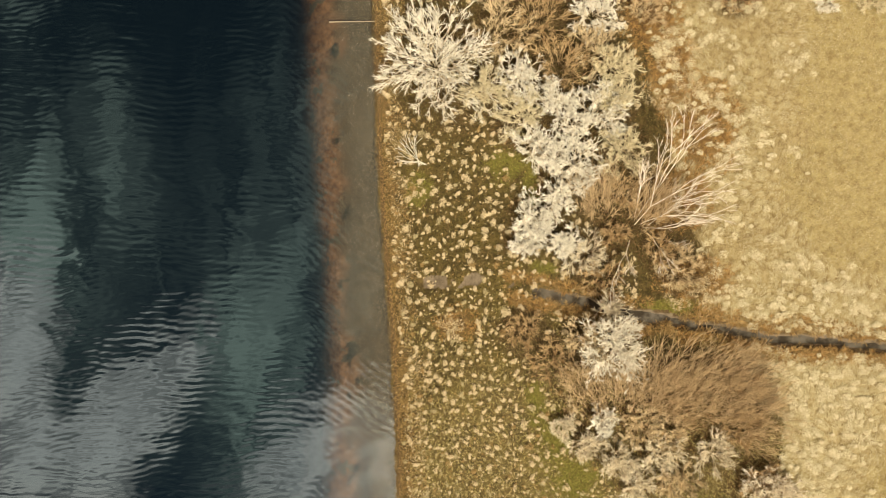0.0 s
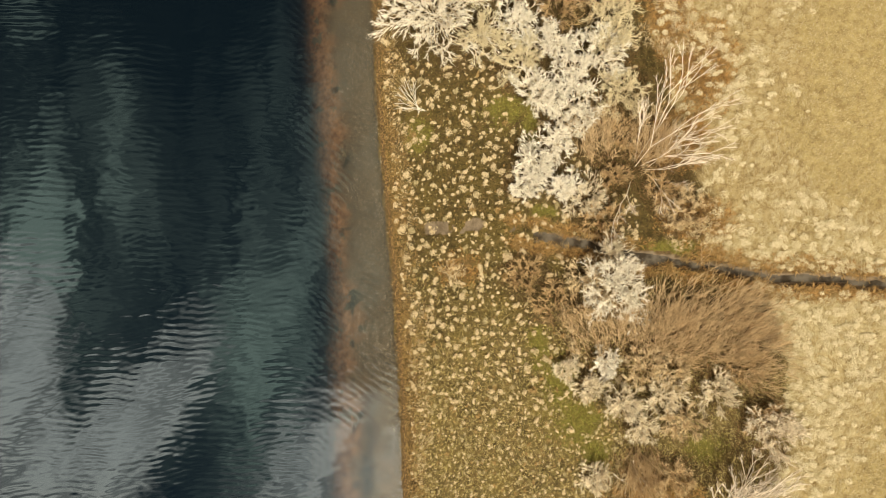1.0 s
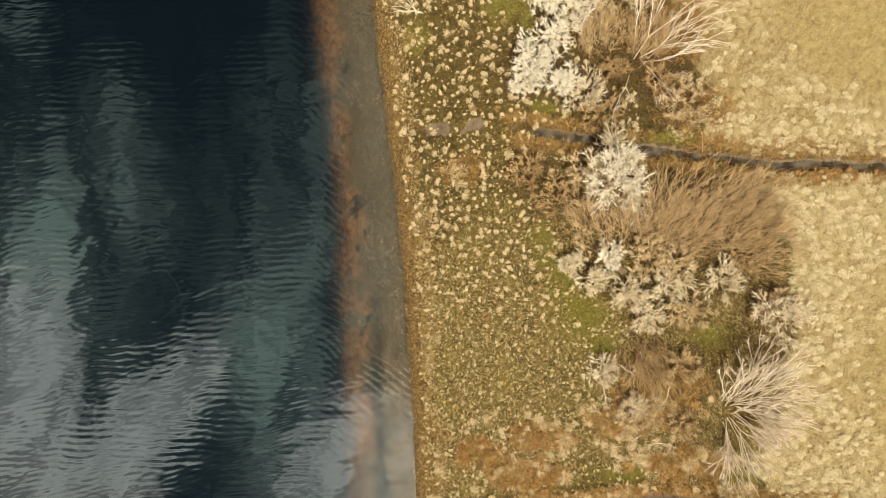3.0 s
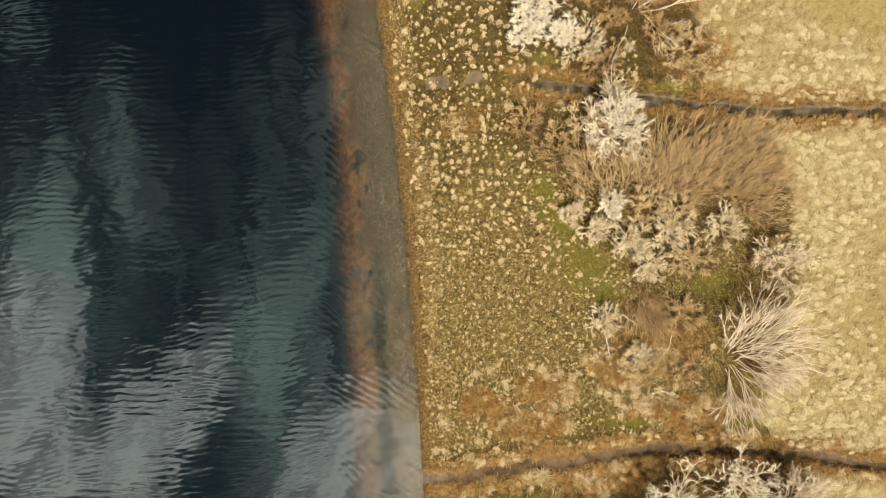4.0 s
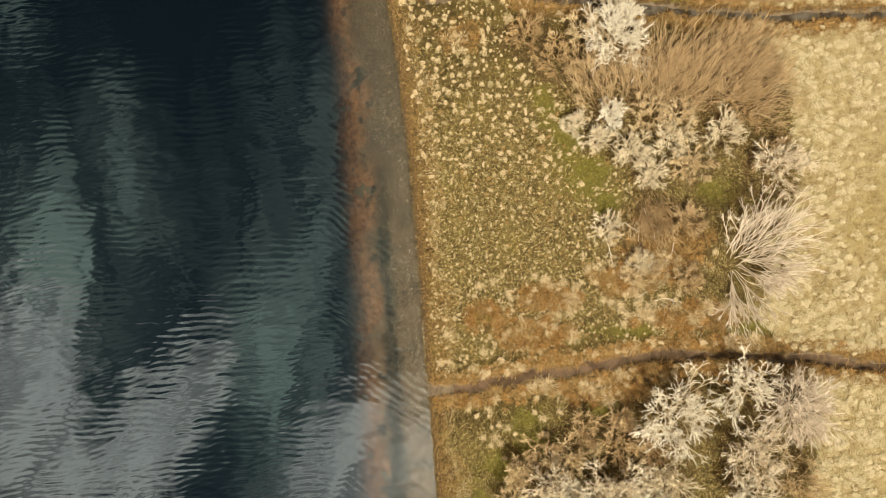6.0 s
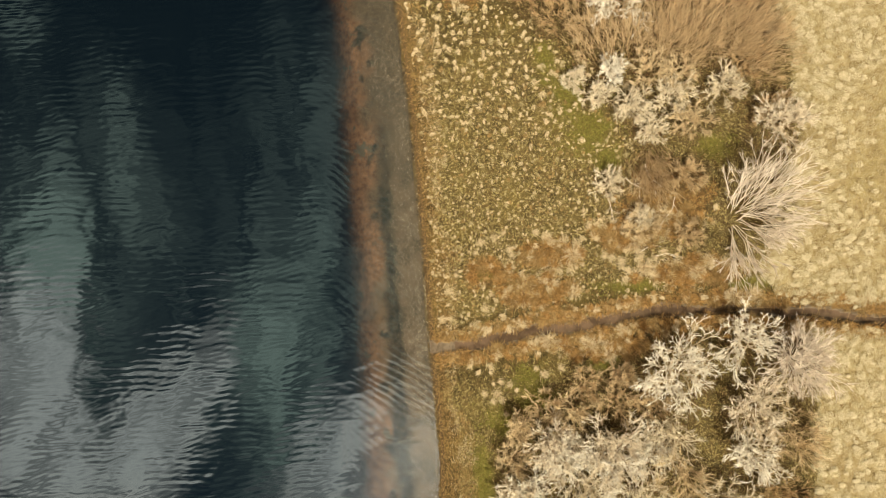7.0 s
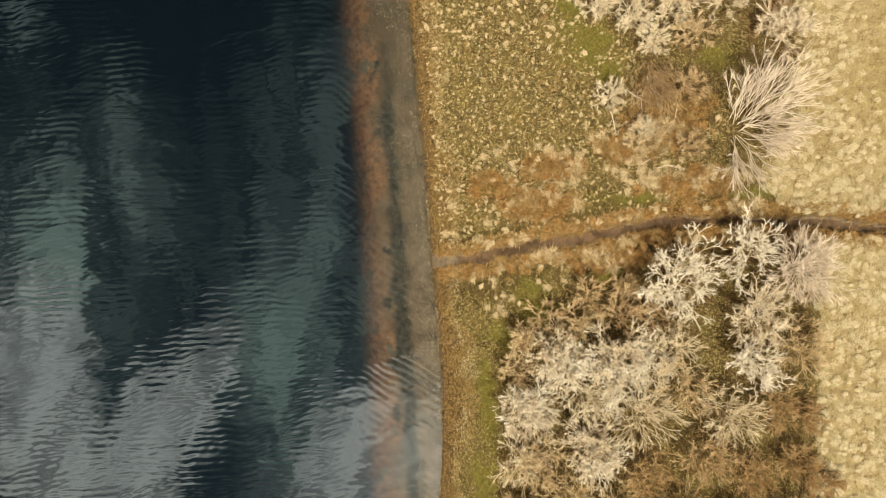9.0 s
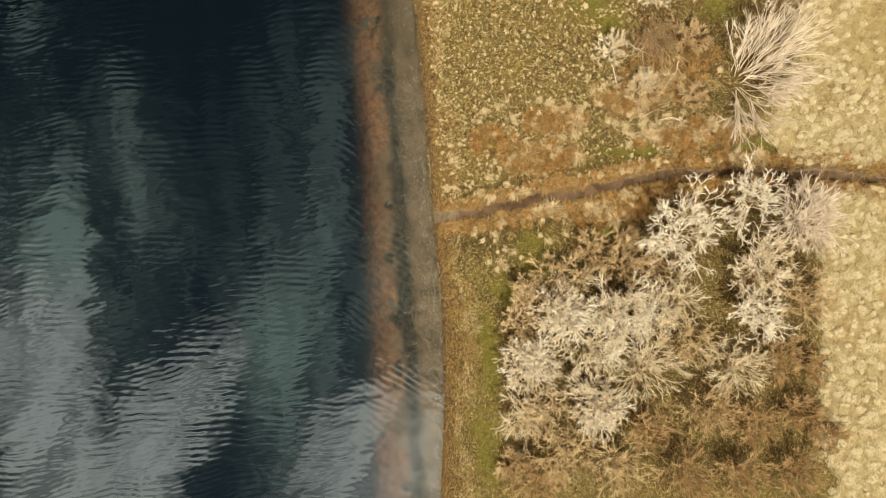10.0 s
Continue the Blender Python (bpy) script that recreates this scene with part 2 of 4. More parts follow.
def water_material():
    """Clear peaty water: light is lost with depth; the surface mirrors the sky in wind ripples."""
    m, t, b = material("lake_water", 0.0)
    t.nodes.remove(b)
    pos = t.nodes.new("ShaderNodeNewGeometry").outputs["Position"]
    a = t.nodes.new("ShaderNodeAttribute")
    a.attribute_name = "depth"
    tint = t.nodes.new("ShaderNodeCombineXYZ")
    for slot, k in enumerate((0.40, 0.46, 0.52)):
        t.links.new(calc(t, "EXPONENT", calc(t, "MULTIPLY", a.outputs["Fac"], -k)), tint.inputs[slot])
    clear = t.nodes.new("ShaderNodeBsdfTransparent")
    t.links.new(tint.outputs[0], clear.inputs[0])
    body = node(t, "ShaderNodeBsdfDiffuse", Color=(0.0018, 0.0042, 0.0044, 1))
    gloss = node(t, "ShaderNodeBsdfGlossy", Roughness=0.01, Color=(0.50, 0.71, 1.0, 1))

    def swell(scale, turn, distortion, detail_scale):
        mp = t.nodes.new("ShaderNodeMapping")
        mp.inputs["Rotation"].default_value = (0, 0, turn)
        t.links.new(pos, mp.inputs["Vector"])
        w = node(t, "ShaderNodeTexWave", Scale=scale, Distortion=distortion, Detail=2.0, Detail_Scale=detail_scale, Detail_Roughness=0.5)
        w.wave_type, w.bands_direction, w.wave_profile = "BANDS", "Y", "SIN"
        t.links.new(mp.outputs[0], w.inputs["Vector"])
        return w.outputs["Fac"]

    long_wave = fuzz(t, pos, 0.62, 2.0, 0.5, (0.5, 1.0, 1, 0.10), 0.3)
    patch = smooth(t, fuzz(t, pos, 0.33, 2.0, 0.5, (0.7, 1, 1)), 0.34, 0.66)
    near = smooth(t, a.outputs["Fac"], 4.5, 0.3)
    away = calc(t, "MULTIPLY_ADD", near, -0.9, 1.0)
    height = calc(t, "MULTIPLY", swell(0.74, 0.05, 5.0, 0.6), calc(t, "MULTIPLY", away, calc(t, "MULTIPLY_ADD", patch, 1.0, 0.10)))
    height = calc(t, "MULTIPLY_ADD", swell(0.95, -0.22, 6.0, 0.5), calc(t, "MULTIPLY", away, calc(t, "MULTIPLY_ADD", patch, -0.22, 0.30)), height)
    height = calc(t, "MULTIPLY_ADD", swell(0.70, 0.62, 7.0, 0.5), calc(t, "MULTIPLY", near, calc(t, "MULTIPLY_ADD", patch, 0.70, 0.22)), height)
    height = calc(t, "MULTIPLY_ADD", long_wave, 9.0, height)
    bump = node(t, "ShaderNodeBump", Strength=1.0, Distance=0.0028)
    t.links.new(height, bump.inputs["Height"])
    t.links.new(bump.outputs[0], gloss.inputs["Normal"])
    murk = t.nodes.new("ShaderNodeMixShader")
    t.links.new(calc(t, "MULTIPLY", smooth(t, a.outputs["Fac"], 0.4, 3.5), 0.9), murk.inputs[0])
    t.links.new(clear.outputs[0], murk.inputs[1]), t.links.new(body.outputs[0], murk.inputs[2])
    mix = t.nodes.new("ShaderNodeMixShader")
    mix.inputs[0].default_value = 0.138
    t.links.new(murk.outputs[0], mix.inputs[1]), t.links.new(gloss.outputs[0], mix.inputs[2])
    t.links.new(mix.outputs[0], t.nodes["Material Output"].inputs[0])
    return m


def ditch_material(name, dark, light):
    m, t, b = material(name, 0.35)
    pos = t.nodes.new("ShaderNodeNewGeometry").outputs["Position"]
    tone = blend(t, smooth(t, fuzz(t, pos, 1.2, 4.0), 0.35, 0.65), dark, light)
    t.links.new(tone, b.inputs["Base Color"])
    b.inputs["Specular IOR Level"].default_value = 0.06
    bump = node(t, "ShaderNodeBump", Strength=0.2, Distance=0.01)
    t.links.new(fuzz(t, pos, 5.0), bump.inputs["Height"])
    t.links.new(bump.outputs[0], b.inputs["Normal"])
    return m


def stone_material():
    m, t, b = material("pebble_stone", 0.8)
    geo = t.nodes.new("ShaderNodeNewGeometry")
    tone = blend(t, smooth(t, geo.outputs["Random Per Island"], 0.15, 0.85), (0.10, 0.088, 0.060), (0.70, 0.62, 0.46))
    tone = blend(t, calc(t, "MULTIPLY", fuzz(t, geo.outputs["Position"], 18.0), 0.3), tone, (0.18, 0.16, 0.12))
    t.links.new(tone, b.inputs["Base Color"])
    return m


# ---- plan of the place ----
SHORE = [(-60, -5.2), (-45, -4.8), (-42.7, -4.7), (-37, -4.0), (-32, -3.65), (-26, -3.75), (-19, -3.72), (-12, -3.8), (-4.4, -4.15), (1, -4.6),
         (4.5, -4.85), (8, -5.08), (12.8, -5.2), (16.8, -5.3), (40, -6)]
GRAVEL = [(-60, -7), (-40, -6.8), (-30, -6.7), (-20, -6.55), (-12, -6.45), (-6, -6.65), (0, -7.1), (5, -7.2), (10, -7.6), (16, -7.7), (40, -8.5)]
DROP = [(-60, -9.6), (-40, -9.1), (-34, -8.8), (-28, -8.5), (-20, -8.35), (-12, -8.45), (-5, -8.35), (1, -8.75), (5, -9.1), (10, -9.6), (16, -9.8), (40, -11)]
DITCH_N = [(-3.4, -1.0), (-1.4, -0.8), (0.7, -0.6), (3.9, -1.2), (6.7, -1.7), (8.8, -2.4), (11.2, -2.8), (15.0, -3.5), (17.1, -4.0), (20.6, -4.4), (26.4, -4.6), (60, -5)]
DITCH_S = [(-4.2, -25.5), (-2.1, -25.7), (-0.4, -25.6), (2.5, -25.1), (4.9, -24.9), (7.7, -24.6), (10.5, -24.3), (15.4, -24.5), (18.8, -25.0), (24.4, -25.8), (60, -27)]
# kind, middle of the crown x, y, half-width, height of the crown's upper part
TREES = [
    ("radiant", -1.4, 12.8, 4.7, 4.2), ("mixed", 2.6, 14.9, 2.8, 3.2), ("dun", 5.2, 15.4, 2.5, 2.6), ("white", 8.4, 15.7, 2.1, 3.2),
    ("cream", 9.4, 12.3, 2, 3.2), ("dun", 6.4, 12.5, 2.7, 2.8), ("cream", 4.0, 9.6, 2.3, 3.0), ("white", 5.9, 10.2, 2.1, 3.6),
    ("white", 4.9, 7.6, 2.3, 3.4), ("white", 8.5, 9.5, 2.1, 3.8), ("white", 7.0, 6.4, 2.5, 3.8), ("cream", 10.0, 7.4, 2.1, 3.2),
    ("cream", 1.9, 11.2, 2.2, 3.2), ("white", 7.2, 8.4, 1.9, 3.8), ("cream", 9.6, 10.4, 1.8, 3.4), ("white", 6.2, 4.6, 1.6, 3.0), ("white", 3.9, 11.9, 1.8, 3.2), ("mixed", 8.2, 13.6, 1.8, 2.8),
    ("white", 4.9, 3.1, 2.1, 2.8), ("white", 6.5, 1.6, 1.4, 2.3), ("white", 4.1, 1.8, 1.4, 2.2), ("haze", 7.9, 0.9, 2.1, 1.8),
    ("russet", 8.6, 4.4, 1.8, 1.8), ("mixed", 13.6, 0.1, 2.1, 1.9), ("dun", 8.7, -0.6, 1.8, 1.4),
    ("radiant", 9.4, -4.6, 2.4, 4.6), ("haze", 9.3, -2.5, 1, 2.8), ("mixed", 7.7, -4.1, 1.5, 2.8), ("dun", 4.1, -3.9, 1.8, 1.5),
    ("dun", 5.9, -5.6, 2, 1.6), ("russet", 8.5, -7.2, 2.3, 2.4), ("russet", 13.5, -6.8, 2.6, 2.4), ("russet", 15.6, -7.6, 2.9, 2.5),
    ("russet", 17.5, -9.0, 2.1, 2.1), ("russet", 13.2, -7.9, 2.1, 2.5), ("russet", 17.0, -6.8, 2, 2.1), ("russet", 11.2, -7.3, 2, 2.2),
    ("haze", 6.5, -9.5, 0.9, 1.7), ("white", 8.7, -9.2, 1.2, 2.4), ("haze", 8.0, -10.8, 1.3, 2.2), ("haze", 9.8, -11.6, 1.7, 2.4),
    ("haze", 10.9, -13.0, 1.5, 2.3), ("haze", 12.2, -11.2, 1.7, 2.5), ("mixed", 12.9, -9.8, 1.7, 2.4), ("haze", 15.4, -10.9, 1.8, 2.5), ("mixed", 13.3, -12.7, 1.8, 2.4),
    ("dun", 17.1, -9.5, 2, 2.4), ("mixed", 11.1, -9.4, 1.6, 2.4), ("dun", 18.2, -12.6, 1.8, 2.2), ("frost", 18.5, -13.4, 2.6, 3.4),
    ("russet", 11.0, -15.6, 1.7, 1.5), ("haze", 8.2, -16.2, 1.2, 1.9), ("mixed", 9.8, -19.0, 1.8, 1.6), ("haze", 9.9, -18.6, 0.9, 1.4), ("tan", 12.6, -19.6, 1.3, 1.3),
    ("tan", 12.9, -16.1, 1.5, 1.7),
    ("tan", 3.2, -29.6, 1.5, 2.2), ("tan", 7.6, -29.5, 1.8, 2.6), ("mixed", 1.0, -32.8, 1.4, 3.0), ("mixed", 4.6, -30.4, 1.6, 2.9), ("tan", 9.4, -29.7, 1.6, 3.0),
    ("russet", 12.0, 3.8, 1.6, 1.6), ("dun", 10.2, 4.6, 1.5, 1.8), ("dun", 12.4, 1.3, 1.6, 1.5), ("dun", 9.6, 2.2, 1.2, 1.4),
    ("white", 11.0, -27.9, 3, 5.6), ("white", 15.1, -26.1, 1.4, 5.4), ("fine", 18.2, -27.7, 3, 5.6), ("frost", 15.4, -30.4, 2.1, 5.4),
    ("white", 14.8, -33.2, 1.4, 5.4), ("mixed", 17.6, -32.2, 2.3, 4.4), ("tan", 5.8, -28.4, 1.6, 2.4), ("tan", 7.9, -27.9, 0.9, 1.8),
    ("mixed", 1.4, -30.8, 1.4, 2.9), ("frost", 3.3, -32.1, 2.3, 4.2), ("frost", 7.1, -32.3, 2.5, 4.7), ("white", 8.7, -32.5, 1.2, 4.6),
    ("haze", 10.2, -31.5, 2.3, 4.2), ("frost", 1.4, -35.1, 2.3, 4.1), ("frost", 5.1, -37.4, 2.3, 4.7), ("mixed", 2.1, -38.3, 2.1, 4.1),
    ("haze", 0.8, -38.2, 1.6, 3.5), ("haze", 5.0, -34.3, 2.1, 4.4), ("haze", 8.1, -35.5, 2.5, 4.6), ("mixed", 10.9, -34.1, 1.81, 4.5),
    ("haze", 13.3, -35.9, 2.1, 4.6), ("dun", 16.2, -35.8, 1.81, 4.4), ("dun", 8.1, -39.5, 1.98, 4.4), ("tan", 11.8, -38.4, 1.98, 4.5),
    ("dun", 14.2, -39.6, 1.81, 4.3), ("dun", 17.0, -39.2, 1.55, 3.9), ("dun", 16.4, -42.5, 1.72, 3.9), ("dun", 18.1, -36.6, 1.29, 3.0), ("dun", 18.5, -40.6, 1.38, 3.0), ("mixed", 6.0, -41.6, 1.81, 4.4),
    ("dun", 10.2, -42.2, 1.98, 4.4), ("dun", 13.4, -42.4, 1.81, 4.4), ("mixed", 3.1, -40.8, 2, 4.4), ("dun", 1.2, -41.9, 2.1, 3.4),
    ("white", 3.9, -32.4, 1.1, 4.6), ("white", 6.4, -33.5, 1.2, 4.9), ("white", 5.4, -38.1, 1.1, 4.9), ("white", 1.5, -34.9, 1.0, 4.2),
    ("tan", -0.4, -41.4, 1.2, 1.8), ("white", 22.4, 16.5, 1.8, 2.2), ("cream", 25.2, 16.5, 1.8, 2.2), ("dun", 17.0, 16.9, 1.7, 1.7), ("tan", 11.7, 16.0, 1.8, 2.3)]
rng = np.random.default_rng(11)
LATTICE = rng.random((256, 256))


def waves(x, y, size, octaves=3):
    """Smooth noise from 0 to 1 over arrays of places; size in metres."""
    total, weight, amp = 0.0, 0.0, 1.0
    for o in range(octaves):
        gx, gy = x / size * 2 ** o + 37.7 * o + 1000, y / size * 2 ** o + 11.3 * o + 1000
        ix, iy = np.floor(gx).astype(int), np.floor(gy).astype(int)
        fx, fy = gx - ix, gy - iy
        fx, fy = fx * fx * (3 - 2 * fx), fy * fy * (3 - 2 * fy)
        c = [LATTICE[(ix + i) % 256, (iy + j) % 256] for i, j in ((0, 0), (1, 0), (0, 1), (1, 1))]
        total = total + amp * ((c[0] * (1 - fx) + c[1] * fx) * (1 - fy) + (c[2] * (1 - fx) + c[3] * fx) * fy)
        weight, amp = weight + amp, amp * 0.5
    return total / weight


def cells(x, y, size):
    """Distance from each place to the border between rounded clumps about size metres wide."""
    ix, iy = np.floor(x / size).astype(int), np.floor(y / size).astype(int)
    first, second = np.full(len(x), 9.0), np.full(len(x), 9.0)
    for i in (-1, 0, 1):
        for j in (-1, 0, 1):
            cx, cy = ix + i, iy + j
            d = np.hypot(cx + 0.1 + 0.8 * LATTICE[cx % 256, cy % 256] - x / size, cy + 0.1 + 0.8 * LATTICE[(cx + 71) % 256, (cy + 13) % 256] - y / size)
            second = np.minimum(second, np.maximum(first, d))
            first = np.minimum(first, d)
    return (second - first) * size


def step(v, low, high):
    s = np.clip((v - low) / (high - low), 0, 1)
    return s * s * (3 - 2 * s)


def line_x(line, y):
    return np.interp(y, [p[0] for p in line], [p[1] for p in line])


def line_y(line, x):
    return np.interp(x, [p[0] for p in line], [p[1] for p in line])


def spots(x, y, places):
    """How far each place lies within any of the soft ovals (x, y, half-widths)."""
    best = np.zeros_like(x)
    for cx, cy, wx, wy in places:
        best = np.maximum(best, np.exp(-((x - cx) / wx) ** 2 - ((y - cy) / wy) ** 2))
    return best


def ditch_width(x):
    return 0.05 + 0.24 * waves(x, x * 0 + 5, 0.9) + 0.13 * (1 - step(x, 11, 16)) + 0.02 * step(x, 13, 17)


def ditch_near(x, y):
    """Distance to the middle of the nearer ditch."""
    return np.minimum(np.abs(y - line_y(DITCH_N, x)), np.abs(y - line_y(DITCH_S, x)))


def ditch_cut(x, y):
    """Depth of the two ditches below the land."""
    n = np.abs(y - line_y(DITCH_N, x) - 0.5 * (waves(x, x * 0, 1.6) - 0.5))
    s = np.abs(y - line_y(DITCH_S, x) - 0.5 * (waves(x, x * 0 + 9, 1.6) - 0.5))
    deep_n = 0.10 + 0.34 * step(x, 6, 15)
    deep_s = 0.12 + 0.32 * step(x, 5, 14)
    return np.maximum(deep_n * (1 - step(n, ditch_width(x), ditch_width(x) + 0.36)) * step(x, -3.2, -1.5) * (1 - (1 - step(x, 4, 6)) * step(waves(x, y, 0.9), 0.42, 0.56)),
                      deep_s * (1 - step(s, ditch_width(x), ditch_width(x) + 0.36)))


def land_height(x, y):
    inland = x - line_x(SHORE, y)
    return 0.10 + 0.20 * step(inland, 0, 1.2) + 0.066 * np.clip(inland - 3.5, 0, 60) + 0.10 * (waves(x, y, 3.0) - 0.5) * step(inland, 0.6, 2)


def ground_height(x, y):
    rough = 0.35 * (waves(x, y, 1.7) - 0.5)
    s = x - (line_x(SHORE, y) + 0.5 * rough + 0.22 * (waves(x, y, 0.5) - 0.5))
    g = x - line_x(GRAVEL, y)
    d = x - (line_x(DROP, y) + rough)
    bed = -0.12 - 0.30 * step(-s, 0.1, 2.6) - 0.35 * step(-g, 0, 1.6) - 5.0 * step(-d, -1.2, 4.6)
    bed = bed + 0.05 * (waves(x, y, 0.8) - 0.5)
    return np.where(s > 0, land_height(x, y) - ditch_cut(x, y), np.where(s > -0.22, (0.10 + s / 0.22 * 0.22), bed))


def axis(low, high, gap, far):
    mid = np.arange(low, high + gap / 2, gap)
    grow = gap * 1.35 ** np.arange(1, 30)
    out = np.cumsum(grow)
    out = out[out < far]
    return np.r_[low - out[::-1], mid, high + out]


def mesh_from(name, verts, quads=None, tris=None, mat=None):
    """One mesh from arrays of corners and of four- and three-cornered faces."""
    me = bpy.data.meshes.new(name)
    quads = np.zeros((0, 4), int) if quads is None else np.asarray(quads)
    tris = np.zeros((0, 3), int) if tris is None else np.asarray(tris)
    loops = np.r_[quads.ravel(), tris.ravel()].astype(np.int32)
    starts = np.r_[np.arange(len(quads)) * 4, len(quads) * 4 + np.arange(len(tris)) * 3].astype(np.int32)
    me.vertices.add(len(verts))
    me.vertices.foreach_set("co", np.asarray(verts, np.float32).ravel())
    me.loops.add(len(loops))
    me.loops.foreach_set("vertex_index", loops)
    me.polygons.add(len(starts))
    me.polygons.foreach_set("loop_start", starts)
    me.update(calc_edges=True)
    if mat:
        me.materials.append(mat)
    return me


def sheet(name, xs, ys, heights, mat):
    """A grid mesh over the lines xs and ys."""
    gx, gy = np.meshgrid(xs, ys)
    verts = np.stack([gx.ravel(), gy.ravel(), heights(gx.ravel(), gy.ravel())], 1)
    k = np.arange(len(xs) * len(ys)).reshape(len(ys), len(xs))
    quads = np.stack([k[:-1, :-1], k[:-1, 1:], k[1:, 1:], k[1:, :-1]], -1).reshape(-1, 4)
    me = mesh_from(name, verts, quads, mat=mat)
    me.polygons.foreach_set("use_smooth", np.ones(len(quads), bool))
    return me, verts


def give(me, name, values):
    me.attributes.new(name, "FLOAT", "POINT").data.foreach_set("value", np.asarray(values, np.float32))


def smooth_lawn(x, y):
    """1 on the short even grass at the far side of the field."""
    edge = np.interp(y, [-60, -30, -22, -17, -13, -10, -4, -1, 1, 4, 8, 20], [28, 27, 25, 22.8, 22.8, 26, 28, 25.5, 22, 20.5, 20.6, 21.4])
    return step(x + 6.0 * (waves(x, y, 2.8) - 0.5), edge - 3.2, edge + 4.2)


def field_share(x, y):
    edge = np.interp(y, [-60, -45, -35, -30, -26, -22, -14, -9, -4, -2, 2, 6, 10, 16, 40], [18, 18.5, 19, 19, 19, 16.5, 19.5, 19.2, 16.5, 15, 14.5, 13.5, 12.3, 11.5, 12])
    return step(x + 1.6 * (waves(x, y, 1.6) - 0.5), edge - 0.5, edge + 0.7)


MOSS_SPOTS = [(6.0, -10.4, 1.1, 1.9), (7.2, -12.8, 1.9, 1.7), (4.8, -8.4, 0.8, 1.5), (8.2, -14.6, 1.0, 0.9), (14.7, -14.4, 1.3, 1.0), (-1.0, -35.0, 0.75, 4.5), (-1.7, -40.6, 0.9, 3.0),
              (0.2, -30.6, 0.9, 1.2), (2.7, -29.4, 1.6, 0.8), (6.8, -27.3, 1.5, 0.6), (-0.1, -21.3, 0.8, 0.5), (5.3, 0.0, 0.9, 0.6), (13.0, -2.3, 2.2, 0.5),
              (-2.4, 5.0, 0.9, 1.2), (2.2, -28.0, 1.2, 1.0), (9.0, -22.6, 3.0, 0.5), (16.0, -23.0, 1.5, 0.5), (4.5, 5.4, 0.5, 2.2), (3.0, 6.5, 1.5, 1.0)]
RUST_SPOTS = [(13.0, 12.2, 1.3, 3.0), (12.0, 15.0, 1.6, 2.0), (15.0, 8.8, 2.0, 2.6), (0.3, -21.3, 1.4, 0.8), (3.9, -20.3, 1.8, 0.8), (8.8, -19.4, 1.8, 0.9),
              (3.0, -22.6, 2.2, 0.9), (6.9, -26.3, 2.5, 0.7), (0.0, -3.4, 1.2, 0.9), (12.5, -22.0, 3.0, 0.8), (14.5, -0.8, 2.0, 1.4), (13.0, 4.5, 2.0, 2.0), (11.4, -17.6, 2.6, 2.0)]
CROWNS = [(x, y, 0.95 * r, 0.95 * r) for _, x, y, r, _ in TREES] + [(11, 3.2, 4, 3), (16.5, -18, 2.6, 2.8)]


def zones(x, y):
    """The share of each kind of ground at every place."""
    inland = x - line_x(SHORE, y)
    cut = ditch_cut(x, y)
    on_land = step(inland, -0.1, 0.05)
    return {
        "field": field_share(x, y), "lawn": smooth_lawn(x, y),
        # litter with shade in its colour, spread under the crowns
        "shaded_litter": np.clip(spots(x, y, CROWNS) * 1.3, 0, 1) * (1 - 0.9 * step(x, 19.0, 20.5)),
        "rust": np.maximum(spots(x, y, RUST_SPOTS), np.exp(-(ditch_near(x, y) / 0.95) ** 2) * step(x, 8, 14)) * (0.5 + waves(x, y, 1.1)), "moss": spots(x, y, MOSS_SPOTS) * (0.3 + 1.3 * waves(x, y, 0.6)) * (1 - step(cut, 0.02, 0.06)),
        "bank": on_land * np.maximum(1 - step(inland, 0.05, 0.45), step(cut, 0.03, 0.12) * step(x, 3, 8)),
        "mud": step(cut, 0.045 + 0.16 * step(x, 6, 14), 0.09 + 0.28 * step(x, 6, 14)) * on_land,
        "gravel": 1 - step(inland, -0.3, -0.1), "silt": 1 - step(y, -26, -4),
        "red": 1 - step(x - line_x(GRAVEL, y) + 2.2 * (waves(x, y, 1.8) - 0.5), -1.2, 0.8),
        "weed": np.maximum(np.exp(-((x - line_x(GRAVEL, y) - 0.6 - 0.6 * (waves(x, y, 1.6) - 0.5)) / 0.5) ** 2) * (1 - step(y, -17, -7)) * (0.45 + 1.2 * waves(x, y, 2.0)),
                           np.exp(-((x - line_x(GRAVEL, y) + 0.1) / 0.55) ** 2) * step(waves(x + 40, y, 1.0), 0.58, 0.72)),
        "deep": 1 - step(x - line_x(DROP, y) + 0.6 * (waves(x, y, 1.3) - 0.5), -1.3, 1.2)}


# ---- ground and water ----
xs, ys = axis(-14.0, 29.0, 0.21, 2500), axis(-49.0, 21.0, 0.21, 2500)
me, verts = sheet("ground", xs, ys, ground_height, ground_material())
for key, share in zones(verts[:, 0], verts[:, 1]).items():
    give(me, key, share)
tagged(new("ground", me), "straw-coloured boggy lakeshore sloping into the lake bed", "ground", kind="structure")

xs, ys = np.r_[-np.geomspace(2400, 14, 12), np.arange(-13.5, -2.4, 0.22)], axis(-49.0, 21.0, 0.5, 2500)
me, verts = sheet("water", xs, ys, lambda x, y: x * 0, water_material())
give(me, "depth", np.clip(-ground_height(verts[:, 0], verts[:, 1]), 0, 6))
tagged(new("water", me), "dark rippled lake water mirroring grey clouds", "lake", kind="structure")

